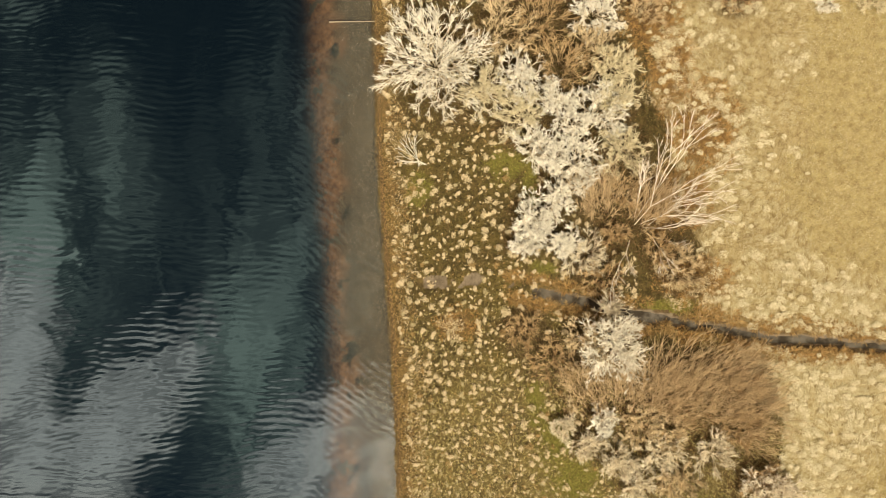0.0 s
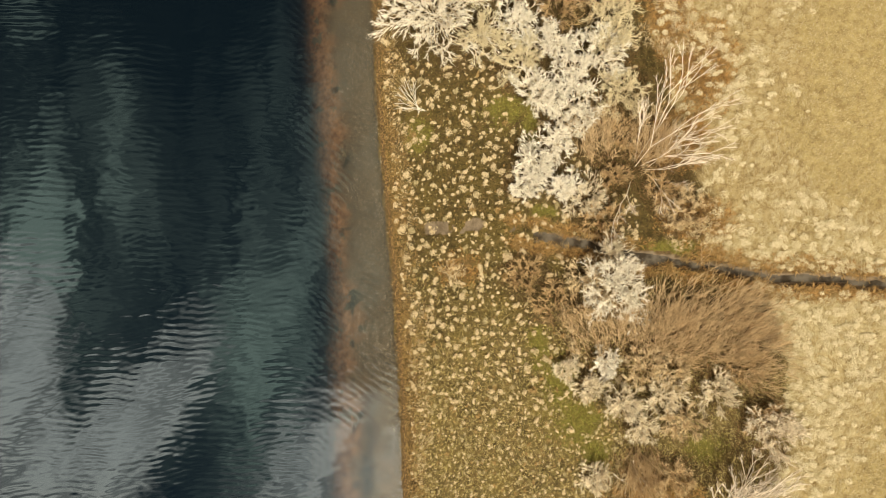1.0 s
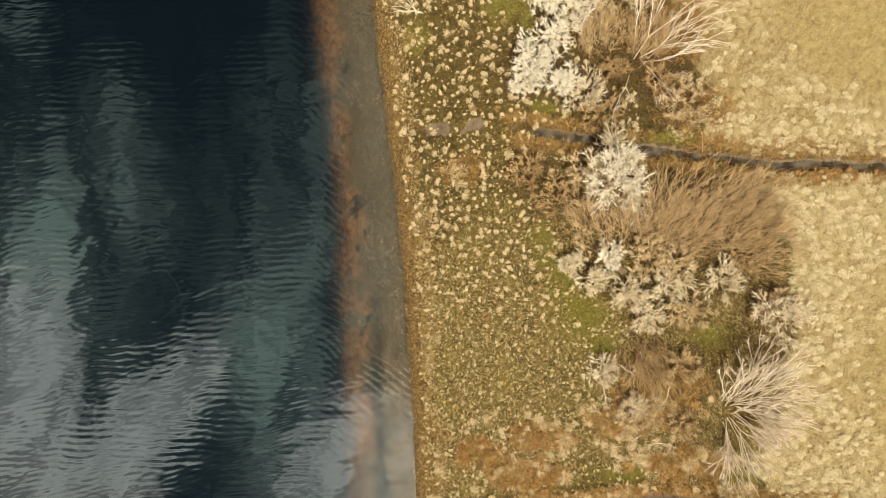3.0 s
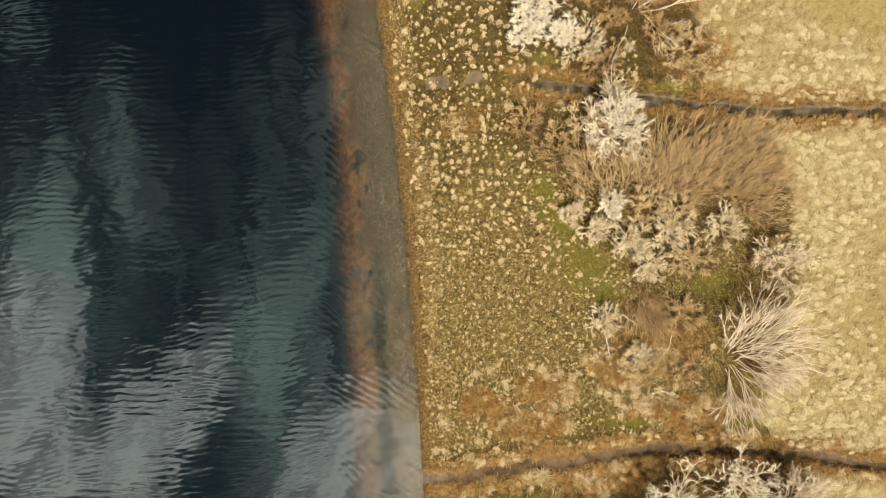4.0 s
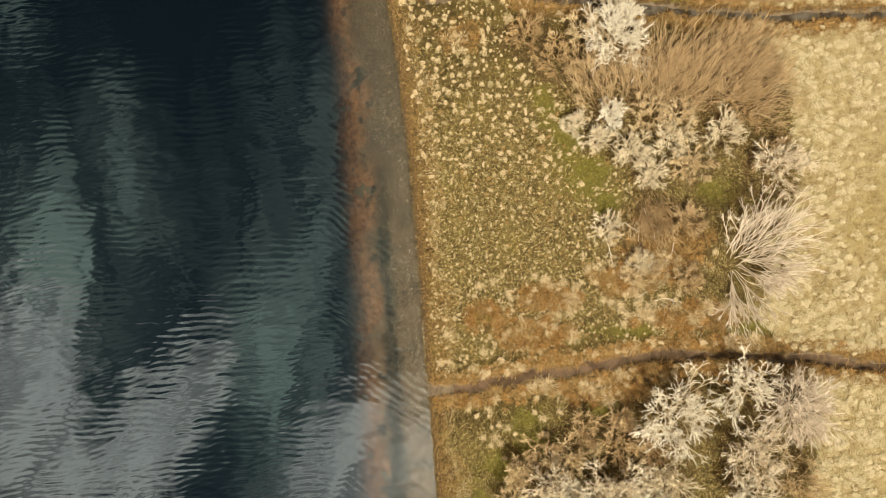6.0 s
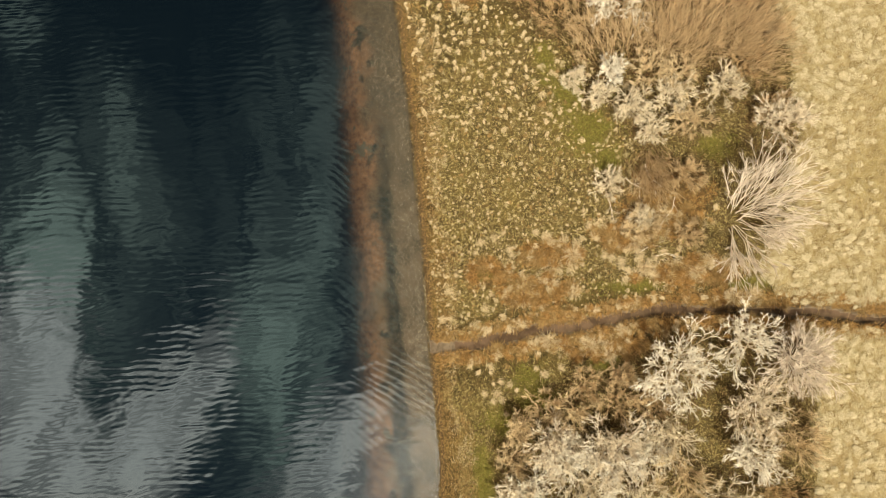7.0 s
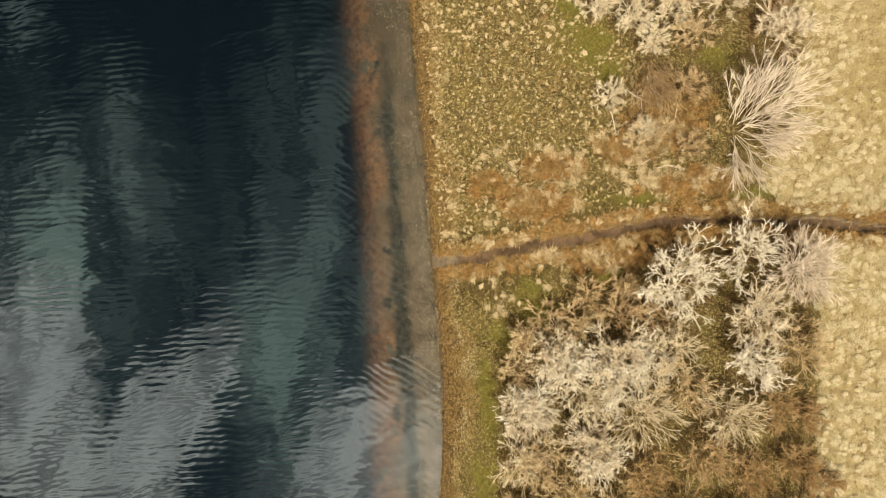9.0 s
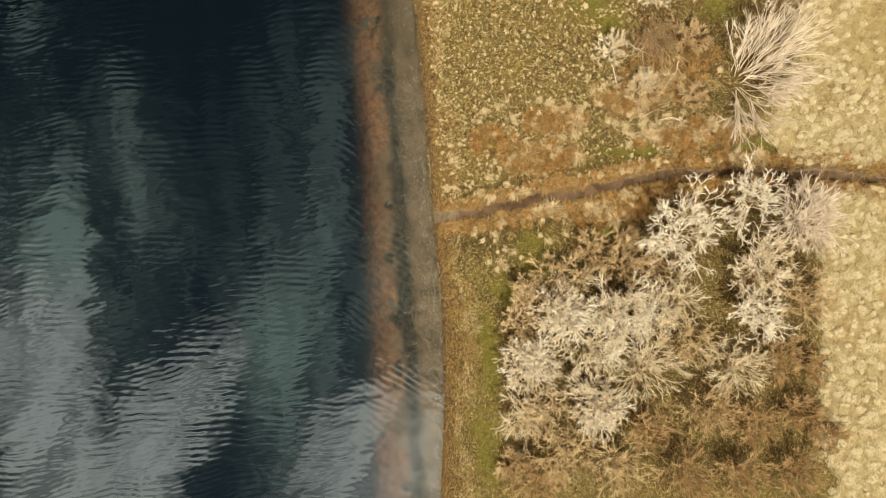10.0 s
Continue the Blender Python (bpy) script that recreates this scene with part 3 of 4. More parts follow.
for line, x0, x1, wob, mat in (
        (DITCH_N, 4.6, 40, 0, ditch_material("dark_ditch_water", (0.040, 0.029, 0.019), (0.135, 0.112, 0.088))),
        (DITCH_S, -2.2, 40, 9, ditch_material("brown_ditch_water", (0.075, 0.046, 0.027), (0.155, 0.098, 0.062)))):
    x = np.arange(x0, x1, 0.25)
    mid = line_y(line, x) + 0.5 * (waves(x, x * 0 + wob, 1.6) - 0.5)
    half = np.maximum(0.05, ditch_width(x) + 0.01 + 0.30 * (waves(x, x * 0 + 3, 0.5) - 0.5))
    floor_z = land_height(x, mid) - ditch_cut(x, mid) + 0.03
    floor_z = np.convolve(np.pad(floor_z, 6, "edge"), np.ones(13) / 13, "valid")
    verts = np.concatenate([np.stack([x, mid - half, floor_z], 1), np.stack([x, mid + half, floor_z], 1)])
    k = np.arange(len(x) - 1)
    me = mesh_from("ditch_water", verts, np.stack([k, k + 1, k + 1 + len(x), k + len(x)], 1), mat=mat)
    tagged(new("ditch_water", me), "shallow grey-brown peaty water in a drainage ditch", "ditch water", kind="structure")


# ---- plants ----
def unit(v):
    return v / np.maximum(np.linalg.norm(v, axis=-1, keepdims=True), 1e-9)


def blades(name, feet, aim, length, width, lift, mat):
    """Bent grass blades from the places feet, towards the angles aim; lift: how steeply they rise."""
    n = len(feet)
    way = np.stack([np.cos(aim), np.sin(aim), np.zeros(n)], 1)
    side = np.stack([-np.sin(aim), np.cos(aim), np.zeros(n)], 1) * (width / 2)[:, None]
    mid = feet + way * (0.45 * length * np.cos(lift))[:, None] + np.array([0, 0, 1.0]) * (0.62 * length * np.sin(lift))[:, None]
    tip = feet + way * (length * np.cos(lift * 0.75))[:, None] + np.array([0, 0, 1.0]) * (0.80 * length * np.sin(lift))[:, None]
    verts = np.stack([feet - side * 0.7, feet + side * 0.7, mid + side, mid - side, tip], 1).reshape(-1, 3)
    k = np.arange(n)[:, None] * 5
    return mesh_from(name, verts, k + np.array([[0, 1, 2, 3]]), k + np.array([[3, 2, 4]]), mat)


def lawn_blades(name, x, y, aim, length, width, lift, mat):
    """Short straight grass blades, each one pointed."""
    feet = np.stack([x, y, ground_height(x, y) - 0.01], 1)
    side = np.stack([-np.sin(aim), np.cos(aim), np.zeros(len(x))], 1) * (width / 2)[:, None]
    tip = feet + np.stack([np.cos(aim) * np.cos(lift), np.sin(aim) * np.cos(lift), np.sin(lift)], 1) * length[:, None]
    return mesh_from(name, np.stack([feet - side, feet + side, tip], 1).reshape(-1, 3), None, np.arange(len(x) * 3).reshape(-1, 3), mat)


def scatter(x0, x1, y0, y1, gap, jitter=0.48):
    gx, gy = np.meshgrid(np.arange(x0, x1, gap), np.arange(y0, y1, gap))
    gx = gx + (np.arange(len(gy)) % 2)[:, None] * gap / 2
    x, y = gx.ravel(), gy.ravel()
    return x + rng.uniform(-jitter, jitter, len(x)) * gap, y + rng.uniform(-jitter, jitter, len(y)) * gap


def clumps(x, y, radius, count, wind=None, wind_share=0.0, spread=0.5):
    """Feet, angles and lengths of the blades of many tussocks."""
    owner = np.repeat(np.arange(len(x)), count)
    n = len(owner)
    aim = rng.uniform(0, 2 * np.pi, n)
    if wind is not None:
        aim = np.where(rng.random(n) < wind_share, rng.normal(wind, 0.6, n) + (LATTICE[owner % 256, 3] - 0.5) * 1.4, aim)
    r = radius[owner]
    off = r * spread * np.sqrt(rng.random(n))
    fx, fy = x[owner] + np.cos(aim) * off * 0.6, y[owner] + np.sin(aim) * off * 0.6
    feet = np.stack([fx, fy, ground_height(fx, fy) - 0.02], 1)
    return feet, aim, r * rng.uniform(0.6, 1.15, n), owner


def stuff(name, me, label, category):
    return tagged(new(name, me), label, category, kind="stuff")


def land_only(x, y, margin):
    return (x - line_x(SHORE, y) > margin) & (ditch_cut(x, y) < 0.04)


# tussocks of the wet meadow beside the shore: broad pale mounds, with small ones strewn between
def mounds(x, y, radius, count, flop):
    """Feet, angles and lengths of blades that cover low uneven mounds and flop mostly to one side."""
    owner = np.repeat(np.arange(len(x)), count)
    n = len(owner)
    slim = rng.uniform(0.35, 1.0, len(x))[owner]
    spin = rng.uniform(0, 3.14, len(x))[owner]
    turn, out = rng.uniform(0, 6.28, n), rng.random(n) ** 0.6 * rng.uniform(0.8, 1.25, n)
    across, along = np.cos(turn) * out * slim, np.sin(turn) * out
    r = radius[owner]
    fx = x[owner] + r * (across * np.cos(spin) - along * np.sin(spin))
    fy = y[owner] + r * (across * np.sin(spin) + along * np.cos(spin))
    feet = np.stack([fx, fy, ground_height(fx, fy) + 1.5 * r * np.maximum(0, 1 - out ** 2) - 0.02], 1)
    lean = rng.normal(flop, 0.9, len(x))[owner]
    aim = np.where(rng.random(n) < 0.85, lean + rng.normal(0, 0.4, n), rng.uniform(0, 6.28, n))
    return feet, aim, (0.06 + 0.42 * r) * rng.uniform(0.6, 1.3, n), owner


x, y = scatter(-5.0, 11.0, -14.0, 17.5, 0.58, 0.50)
x2, y2 = scatter(-4.4, 11.0, -26.0, -8.5, 0.47, 0.50)
x3, y3 = scatter(-5.0, 11.0, -26.0, 17.5, 0.40, 0.50)
sort = np.r_[np.zeros(len(x), int), np.ones(len(x2), int), np.full(len(x3), 2)]
x, y = np.r_[x, x2, x3], np.r_[y, y2, y3]
z = zones(x, y)
keep = (land_only(x, y, 0.5) | ((x > -3) & (x < 4.5) & (y > -6) & (rng.random(len(x)) < 0.4))) & (z["shaded_litter"] < 0.75) & (z["field"] < 0.3) & (z["moss"] < 0.8) & (spots(x, y, RUST_SPOTS[3:]) < 0.45)
keep &= rng.random(len(x)) < np.choose(sort, (0.92 * step(y, -14.0, -9.0), 0.85 * step(-y, 8.5, 12.0), 0.85))
x, y, sort = x[keep], y[keep], sort[keep]
inland = x - line_x(SHORE, y)
size = np.choose(sort, (0.09 + 0.16 * rng.random(len(x)) ** 1.4, 0.06 + 0.10 * rng.random(len(x)) ** 1.6, 0.035 + 0.05 * rng.random(len(x)))) * (0.8 + 0.4 * waves(x, y, 2.2))
feet, aim, length, owner = mounds(x, y, size, np.choose(sort, (80, 40, 16)), -2.3)
pick = np.where(sort == 2, rng.choice(3, len(x), p=(0.42, 0.28, 0.30)), np.where(sort == 1, rng.choice(3, len(x), p=(0.46, 0.36, 0.18)), rng.choice(3, len(x), p=(0.88, 0.07, 0.05))))[owner]
for code, name, mat, label in ((0, "meadow_tussocks", STRAW, "pale straw grass tussocks on the wet meadow"), (1, "yellow_tussocks", LAWN, "small yellowish grass tussocks on the wet meadow"),
                               (2, "brown_tussocks", SEDGE, "small brown sedge tussocks on the wet meadow")):
    mask = pick == code
    n = mask.sum()
    stuff(name, blades(name, feet[mask], aim[mask], length[mask], rng.uniform(0.016, 0.030, n), rng.uniform(0.05, 0.55, n), mat), label, "grass tussocks")

# short grass between them
x, y = scatter(-4.8, 20, -48, 19, 0.078)
z = zones(x, y)
keep = land_only(x, y, 0.3) & (x - line_x(SHORE, y) > 0.3 + 1.5 * waves(x, y, 2.2)) & (z["field"] < 0.6) & (rng.random(len(x)) > 0.85 * step(spots(x, y, RUST_SPOTS), 0.2, 0.45))
x, y = x[keep], y[keep]
dark = rng.random(len(x)) < np.maximum(step(y + 6 * (waves(x, y, 2.4) - 0.5), -12, 0) * 0.95, 0.65 * step(ditch_near(x, y) + 2 * (waves(x, y, 1.5) - 0.5), 3.4, 1.2) * (y < -18))
green = spots(x, y, MOSS_SPOTS) * (0.2 + 1.3 * waves(x, y, 0.6)) > rng.uniform(0.1, 0.8, len(x))
for name, mask, mat, label in (("dark_grass", ~green & dark, UMBER, "short dark brown grass between the tussocks"), ("short_grass", ~green & ~dark, OLIVE, "short olive-brown grass between the tussocks"), ("green_grass", green, GREEN, "mossy green grass in damp hollows")):
    fx, fy = x[mask], y[mask]
    n = len(fx)
    stuff(name, lawn_blades(name, fx, fy, rng.normal(-2.2, 1.3, n), rng.uniform(0.14, 0.34, n), rng.uniform(0.025, 0.055, n), rng.uniform(0.2, 1.1, n), mat), label, "grass")

# brown sedge along the water's edge
x, y = scatter(-5.6, -1.2, -48, 19, 0.078)
inland = x - line_x(SHORE, y)
keep = (inland > 0.03) & (inland < 0.6 + 2.4 * waves(x, y, 2.2)) & (ditch_cut(x, y) < 0.1)
x, y = x[keep], y[keep]
n = len(x)
bleached = rng.random(n) < 0.6 * step(waves(x, y, 0.5, 2), 0.42, 0.6) * step(inland[keep], 0.3, 1.3)
for name, mask, mat, label in (("shore_sedge", ~bleached, SEDGE, "brown withered sedge along the shore"), ("bleached_sedge", bleached, STRAW, "bleached straw sedge along the shore")):
    fx, fy, n = x[mask], y[mask], mask.sum()
    stuff(name, blades(name, np.stack([fx, fy, ground_height(fx, fy) - 0.01], 1), rng.uniform(0, 6.28, n), rng.uniform(0.14, 0.34, n),
                       rng.uniform(0.013, 0.030, n), rng.uniform(0.4, 1.3, n), mat), label, "sedge")

# matted grass of the pasture, with darker brown blades along the borders between the mats
x, y = scatter(11.0, 31.0, -48, 20, 0.064)
z = zones(x, y)
keep = land_only(x, y, 2) & (z["field"] > 0.35) & ((x < 8) | (ditch_near(x, y) > 0.35 + 0.75 * waves(x, y, 0.8)))
x, y = x[keep], y[keep]
short = smooth_lawn(x, y)
rusty = np.clip(spots(x, y, RUST_SPOTS) * 1.4, 0, 1)
bent = 0.5 * (waves(x, y, 0.5, 2) - 0.5)
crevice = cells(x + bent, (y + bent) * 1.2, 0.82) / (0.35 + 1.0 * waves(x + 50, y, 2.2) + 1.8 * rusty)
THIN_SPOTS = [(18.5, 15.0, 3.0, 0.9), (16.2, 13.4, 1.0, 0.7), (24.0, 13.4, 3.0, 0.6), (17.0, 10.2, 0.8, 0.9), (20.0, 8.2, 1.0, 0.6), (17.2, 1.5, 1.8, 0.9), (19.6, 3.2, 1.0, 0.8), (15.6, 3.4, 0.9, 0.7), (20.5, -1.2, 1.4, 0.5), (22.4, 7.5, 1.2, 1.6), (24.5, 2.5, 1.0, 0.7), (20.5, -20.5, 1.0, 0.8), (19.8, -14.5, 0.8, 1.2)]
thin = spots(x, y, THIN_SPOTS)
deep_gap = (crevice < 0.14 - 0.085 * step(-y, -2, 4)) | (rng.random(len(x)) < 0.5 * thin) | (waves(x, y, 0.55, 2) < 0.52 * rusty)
is_lawn = short > rng.uniform(0.25, 0.75, len(x)) + 0.5 * (waves(x, y, 0.7) - 0.5)
matted = waves(x, y, 0.6, 2) + 0.9 * (waves(x + 9, y, 3.6) - 0.5) > 0.52 - 0.26 * step(-y, -3, 0)
lift_up = 0.11 * step(crevice, 0.06, 0.35) * matted * (1 - 0.8 * short)
flow = np.where(is_lawn, rng.uniform(0, 6.28, len(x)), -2.2 + 3.0 * (waves(x, y, 1.8) - 0.5))
speck = waves(x + 31, y, 0.32, 2)
pale_speck, dark_speck = is_lawn & (speck > 0.66), is_lawn & (speck < 0.36 + 0.10 * (waves(x, y, 2.5) - 0.5)) & (rng.random(len(x)) < 0.6)
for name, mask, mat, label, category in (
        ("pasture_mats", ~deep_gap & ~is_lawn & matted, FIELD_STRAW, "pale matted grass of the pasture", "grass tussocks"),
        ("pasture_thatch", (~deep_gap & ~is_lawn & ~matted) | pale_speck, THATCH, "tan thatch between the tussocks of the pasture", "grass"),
        ("pasture_crevices", (deep_gap & ~is_lawn & (rusty < 0.3)) | dark_speck, DRY, "darker brown blades along the borders between the mats", "grass"),
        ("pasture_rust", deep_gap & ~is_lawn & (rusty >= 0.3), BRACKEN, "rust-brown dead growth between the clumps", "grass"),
        ("pasture_grass", is_lawn & ~pale_speck & ~dark_speck, LAWN, "short dry yellow pasture grass", "grass")):
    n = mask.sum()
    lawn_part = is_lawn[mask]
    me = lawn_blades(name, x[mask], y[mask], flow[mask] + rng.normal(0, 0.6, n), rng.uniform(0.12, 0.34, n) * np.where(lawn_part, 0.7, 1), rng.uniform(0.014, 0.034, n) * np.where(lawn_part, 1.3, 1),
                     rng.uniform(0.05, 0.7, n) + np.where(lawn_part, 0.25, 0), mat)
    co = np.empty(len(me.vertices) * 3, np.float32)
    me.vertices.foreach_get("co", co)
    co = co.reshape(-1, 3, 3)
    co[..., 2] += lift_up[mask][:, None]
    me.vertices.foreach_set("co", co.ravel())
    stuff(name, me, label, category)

# pale rosettes of fallen grass on the thatch
x, y = scatter(11.0, 31.0, -48, 20, 0.50, 0.85)
z = zones(x, y)
keep = land_only(x, y, 2) & (z["field"] > 0.3) & (ditch_near(x, y) > 0.55) & (smooth_lawn(x, y) < rng.uniform(0.1, 0.7, len(x))) & (spots(x, y, THIN_SPOTS) < rng.uniform(0.3, 1, len(x))) & (spots(x, y, RUST_SPOTS) < rng.uniform(0.4, 1.3, len(x)))
keep &= waves(x + 70, y, 1.8) > rng.uniform(0.32, 0.66, len(x)) - 0.20 * step(-y, -2, 4)
x, y = x[keep], y[keep]
owner = np.repeat(np.arange(len(x)), 100)
n = len(owner)
r = (0.13 + 0.27 * rng.random(len(x)) ** 1.4)[owner]
turn, out = rng.uniform(0, 6.28, n), np.sqrt(rng.uniform(0.01, 0.85, n))
fx, fy = x[owner] + np.cos(turn) * out * r, y[owner] + np.sin(turn) * out * r * rng.uniform(0.6, 1.0, len(x))[owner]
me = lawn_blades("rosettes", fx, fy, np.where(rng.random(n) < 0.25, turn, 6.28 * LATTICE[owner % 256, 9]) + rng.normal(0, 0.55, n), 0.04 + r * rng.uniform(0.15, 0.42, n), rng.uniform(0.016, 0.032, n), rng.uniform(-0.1, 0.4, n), ROSETTE)
co = np.empty(n * 9, np.float32)
me.vertices.foreach_get("co", co)
co = co.reshape(-1, 3, 3)
co[..., 2] += (0.09 + 0.10 * (1 - out ** 2))[:, None]
me.vertices.foreach_set("co", co.ravel())
stuff("pasture_rosettes", me, "pale straw rosettes of fallen grass on the pasture", "grass tussocks")

# rusty bracken and rush clumps, and long pale grass over the ditch banks
x, y = scatter(-3.0, 17.0, -28.5, 18.0, 0.42)
keep = land_only(x, y, 1.0) & (spots(x, y, RUST_SPOTS) > 0.22) & (rng.random(len(x)) < 0.85)
x, y = x[keep], y[keep]
rusty = waves(x, y, 0.9) + rng.normal(0, 0.10, len(x)) < 0.58
for name, mask, mat, label in (("bracken_clumps", rusty, BRACKEN, "rust-brown collapsed bracken in low heaps"), ("pale_clumps", ~rusty, STRAW, "bleached long grass among the bracken")):
    feet, aim, length, _ = clumps(x[mask], y[mask], rng.uniform(0.16, 0.42, mask.sum()), 54, None, 0, 1.3)
    n = len(feet)
    aim = aim + rng.normal(0, 0.7, n)
    stuff(name, blades(name, feet, aim, length * 0.9, rng.uniform(0.011, 0.026, n), rng.uniform(0.3, 1.25, n), mat), label, "bracken" if mat is BRACKEN else "grass tussocks")

# big rush clumps that stand apart, rusty or bleached
RUSH_MESHES = []
for i in range(8):
    n = 240
    aim = rng.uniform(0, 6.28, n)
    off = 0.16 * np.sqrt(rng.random(n))
    feet = np.stack([np.cos(aim) * off, np.sin(aim) * off, np.full(n, -0.03)], 1)
    RUSH_MESHES.append(blades("rush_clump", feet, np.where(rng.random(n) < 0.5, aim, rng.normal(i, 0.7, n)) + rng.normal(0, 0.25, n), rng.uniform(0.20, 0.66, n), rng.uniform(0.011, 0.021, n), rng.uniform(0.3, 1.3, n),
                              (BRACKEN, SEDGE, BRACKEN, SEDGE, BRACKEN, STRAW, BRACKEN, SEDGE)[i]))
x, y = scatter(-2.8, 17.0, -29.0, -18.2, 0.56, 0.5)
keep = land_only(x, y, 1.0) & (np.maximum(spots(x, y, RUST_SPOTS), 0.7 * np.exp(-(ditch_near(x, y) / 1.1) ** 2)) > rng.uniform(0.18, 0.6, len(x))) & (spots(x, y, CROWNS) < 0.8) & (spots(x, y, MOSS_SPOTS) < 0.7)
for i, (cx, cy) in enumerate(zip(x[keep], y[keep])):
    look_of = "bleached straw-coloured rush clump on the damp grass" if i % 8 == 5 else ("rust-brown radiating rush clump on the damp grass", "tan-brown withered sedge clump on the damp grass")[i % 2]
    ob = tagged(new("rush_clump", RUSH_MESHES[i % 8]), look_of, "rush clump", "rush clumps along the ditch")
    ob.location = (cx, cy, float(ground_height(np.array([cx]), np.array([cy]))[0]))
    ob.rotation_euler = (0, 0, rng.uniform(0, 6.28))
    ob.scale = (rng.uniform(0.55, 1.3),) * 3

# pale fans of long grass fallen to one side
x, y = scatter(-2.9, 13.0, -30.0, -18.4, 0.62, 0.5)
keep = land_only(x, y, 0.9) & (spots(x, y, CROWNS) < 0.7) & (spots(x, y, MOSS_SPOTS) < 0.6) & (spots(x, y, RUST_SPOTS) < rng.uniform(0.3, 0.9, len(x))) & (waves(x, y, 1.1) > rng.uniform(0.46, 0.66, len(x)))
x, y = x[keep], y[keep]
owner = np.repeat(np.arange(len(x)), 70)
n = len(owner)
reach = rng.uniform(0.18, 0.45, len(x))[owner]
aim = (rng.normal(-1.2, 1.0, len(x)))[owner] + rng.normal(0, 0.55, n)
feet = np.stack([x[owner], y[owner], np.zeros(n)], 1) + rng.normal(0, 0.3, (n, 3)) * reach[:, None] * np.array([1, 1, 0])
feet[:, 2] = ground_height(feet[:, 0], feet[:, 1]) + 0.05
stuff("fallen_grass", blades("fallen_grass", feet, aim, reach * rng.uniform(0.5, 1.15, n), rng.uniform(0.010, 0.022, n), rng.uniform(0.15, 0.8, n), STRAW), "pale fans of long fallen grass", "grass tussocks")

# combed tufts of dead fern and sedge on the damp ground along the southern ditch
x, y = scatter(-2.9, 17.0, -29.5, -18.0, 0.40, 0.55)
damp = np.maximum(spots(x, y, RUST_SPOTS[3:]), 0.8 * np.exp(-(ditch_near(x, y) / 1.5) ** 2))
keep = land_only(x, y, 0.9) & (damp > rng.uniform(0.2, 0.6, len(x))) & (spots(x, y, CROWNS) < 0.75) & (spots(x, y, MOSS_SPOTS) < 0.55)
x, y = x[keep], y[keep]
owner = np.repeat(np.arange(len(x)), 46)
n = len(owner)
reach = rng.uniform(0.20, 0.46, len(x))[owner]
aim = rng.normal(-1.6, 1.1, len(x))[owner] + rng.normal(0, 0.38, n)
feet = np.stack([x[owner], y[owner], np.zeros(n)], 1) + rng.normal(0, 0.26, (n, 3)) * reach[:, None] * np.array([1, 1, 0])
feet[:, 2] = ground_height(feet[:, 0], feet[:, 1]) + 0.08 + 0.16 * reach
length, width, lift = reach * rng.uniform(0.5, 1.1, n), rng.uniform(0.016, 0.032, n), rng.uniform(0.0, 0.6, n)
kind_of = rng.choice(3, len(x), p=(0.45, 0.35, 0.20))[owner]
for code, name, mat, label in ((0, "fern_tufts", BRACKEN, "combed rust-brown tufts of dead fern"), (1, "sedge_tufts", SEDGE, "combed tan-brown tufts of withered sedge"), (2, "straw_tufts", STRAW, "combed bleached tufts of long grass")):
    mask = kind_of == code
    stuff(name, blades(name, feet[mask], aim[mask], length[mask], width[mask], lift[mask], mat), label, "grass tussocks")

rows = []
for line, wob in ((DITCH_N, 0), (DITCH_S, 9)):
    x = rng.uniform(-3.4 if wob else 3.0, 29.0, 1050 if wob else 950)
    sign = rng.choice((-1.0, 1.0), len(x))
    wide = np.where(x > 13, 0.95, 0.62)
    rows.append(np.stack([x, line_y(line, x) + 0.5 * (waves(x, x * 0 + wob, 1.6) - 0.5) + sign * (ditch_width(x) + 0.14 + rng.uniform(0.05, 0.9, len(x)) * wide)], 1))
rows = np.concatenate(rows)
rows = rows[(spots(rows[:, 0], rows[:, 1], CROWNS) < 0.8) & (spots(rows[:, 0], rows[:, 1], MOSS_SPOTS) < 0.5)]
feet, aim, length, owner = clumps(rows[:, 0], rows[:, 1], rng.uniform(0.18, 0.44, len(rows)), 25, None, 0, 0.9)
n = len(feet)
brown = (LATTICE[owner % 256, 21] < 0.5)
for name, mask, mat, label in (("ditch_bank_grass", ~brown, SEDGE, "brown grass hanging over the ditch banks"), ("ditch_bank_rush", brown, BRACKEN, "dark rusty rushes along the ditch banks")):
    n = mask.sum()
    stuff(name, blades(name, feet[mask], aim[mask], length[mask], rng.uniform(0.014, 0.030, n), rng.uniform(0.3, 1.1, n), mat), label, "grass")

# ---- trees and shrubs ----
rng = np.random.default_rng(23)


def grow(start, way, length, parts, wander, lift=0.0):
    """Wandering branches: their joints, as an array of branch, joint, xyz."""
    pts, p, d = [start], start, unit(way)
    for _ in range(parts):
        d = unit(d + rng.normal(0, wander, d.shape) + np.array([0, 0, lift]))
        p = p + d * (length / parts)[:, None]
        pts.append(p)
    return np.stack(pts, 1)


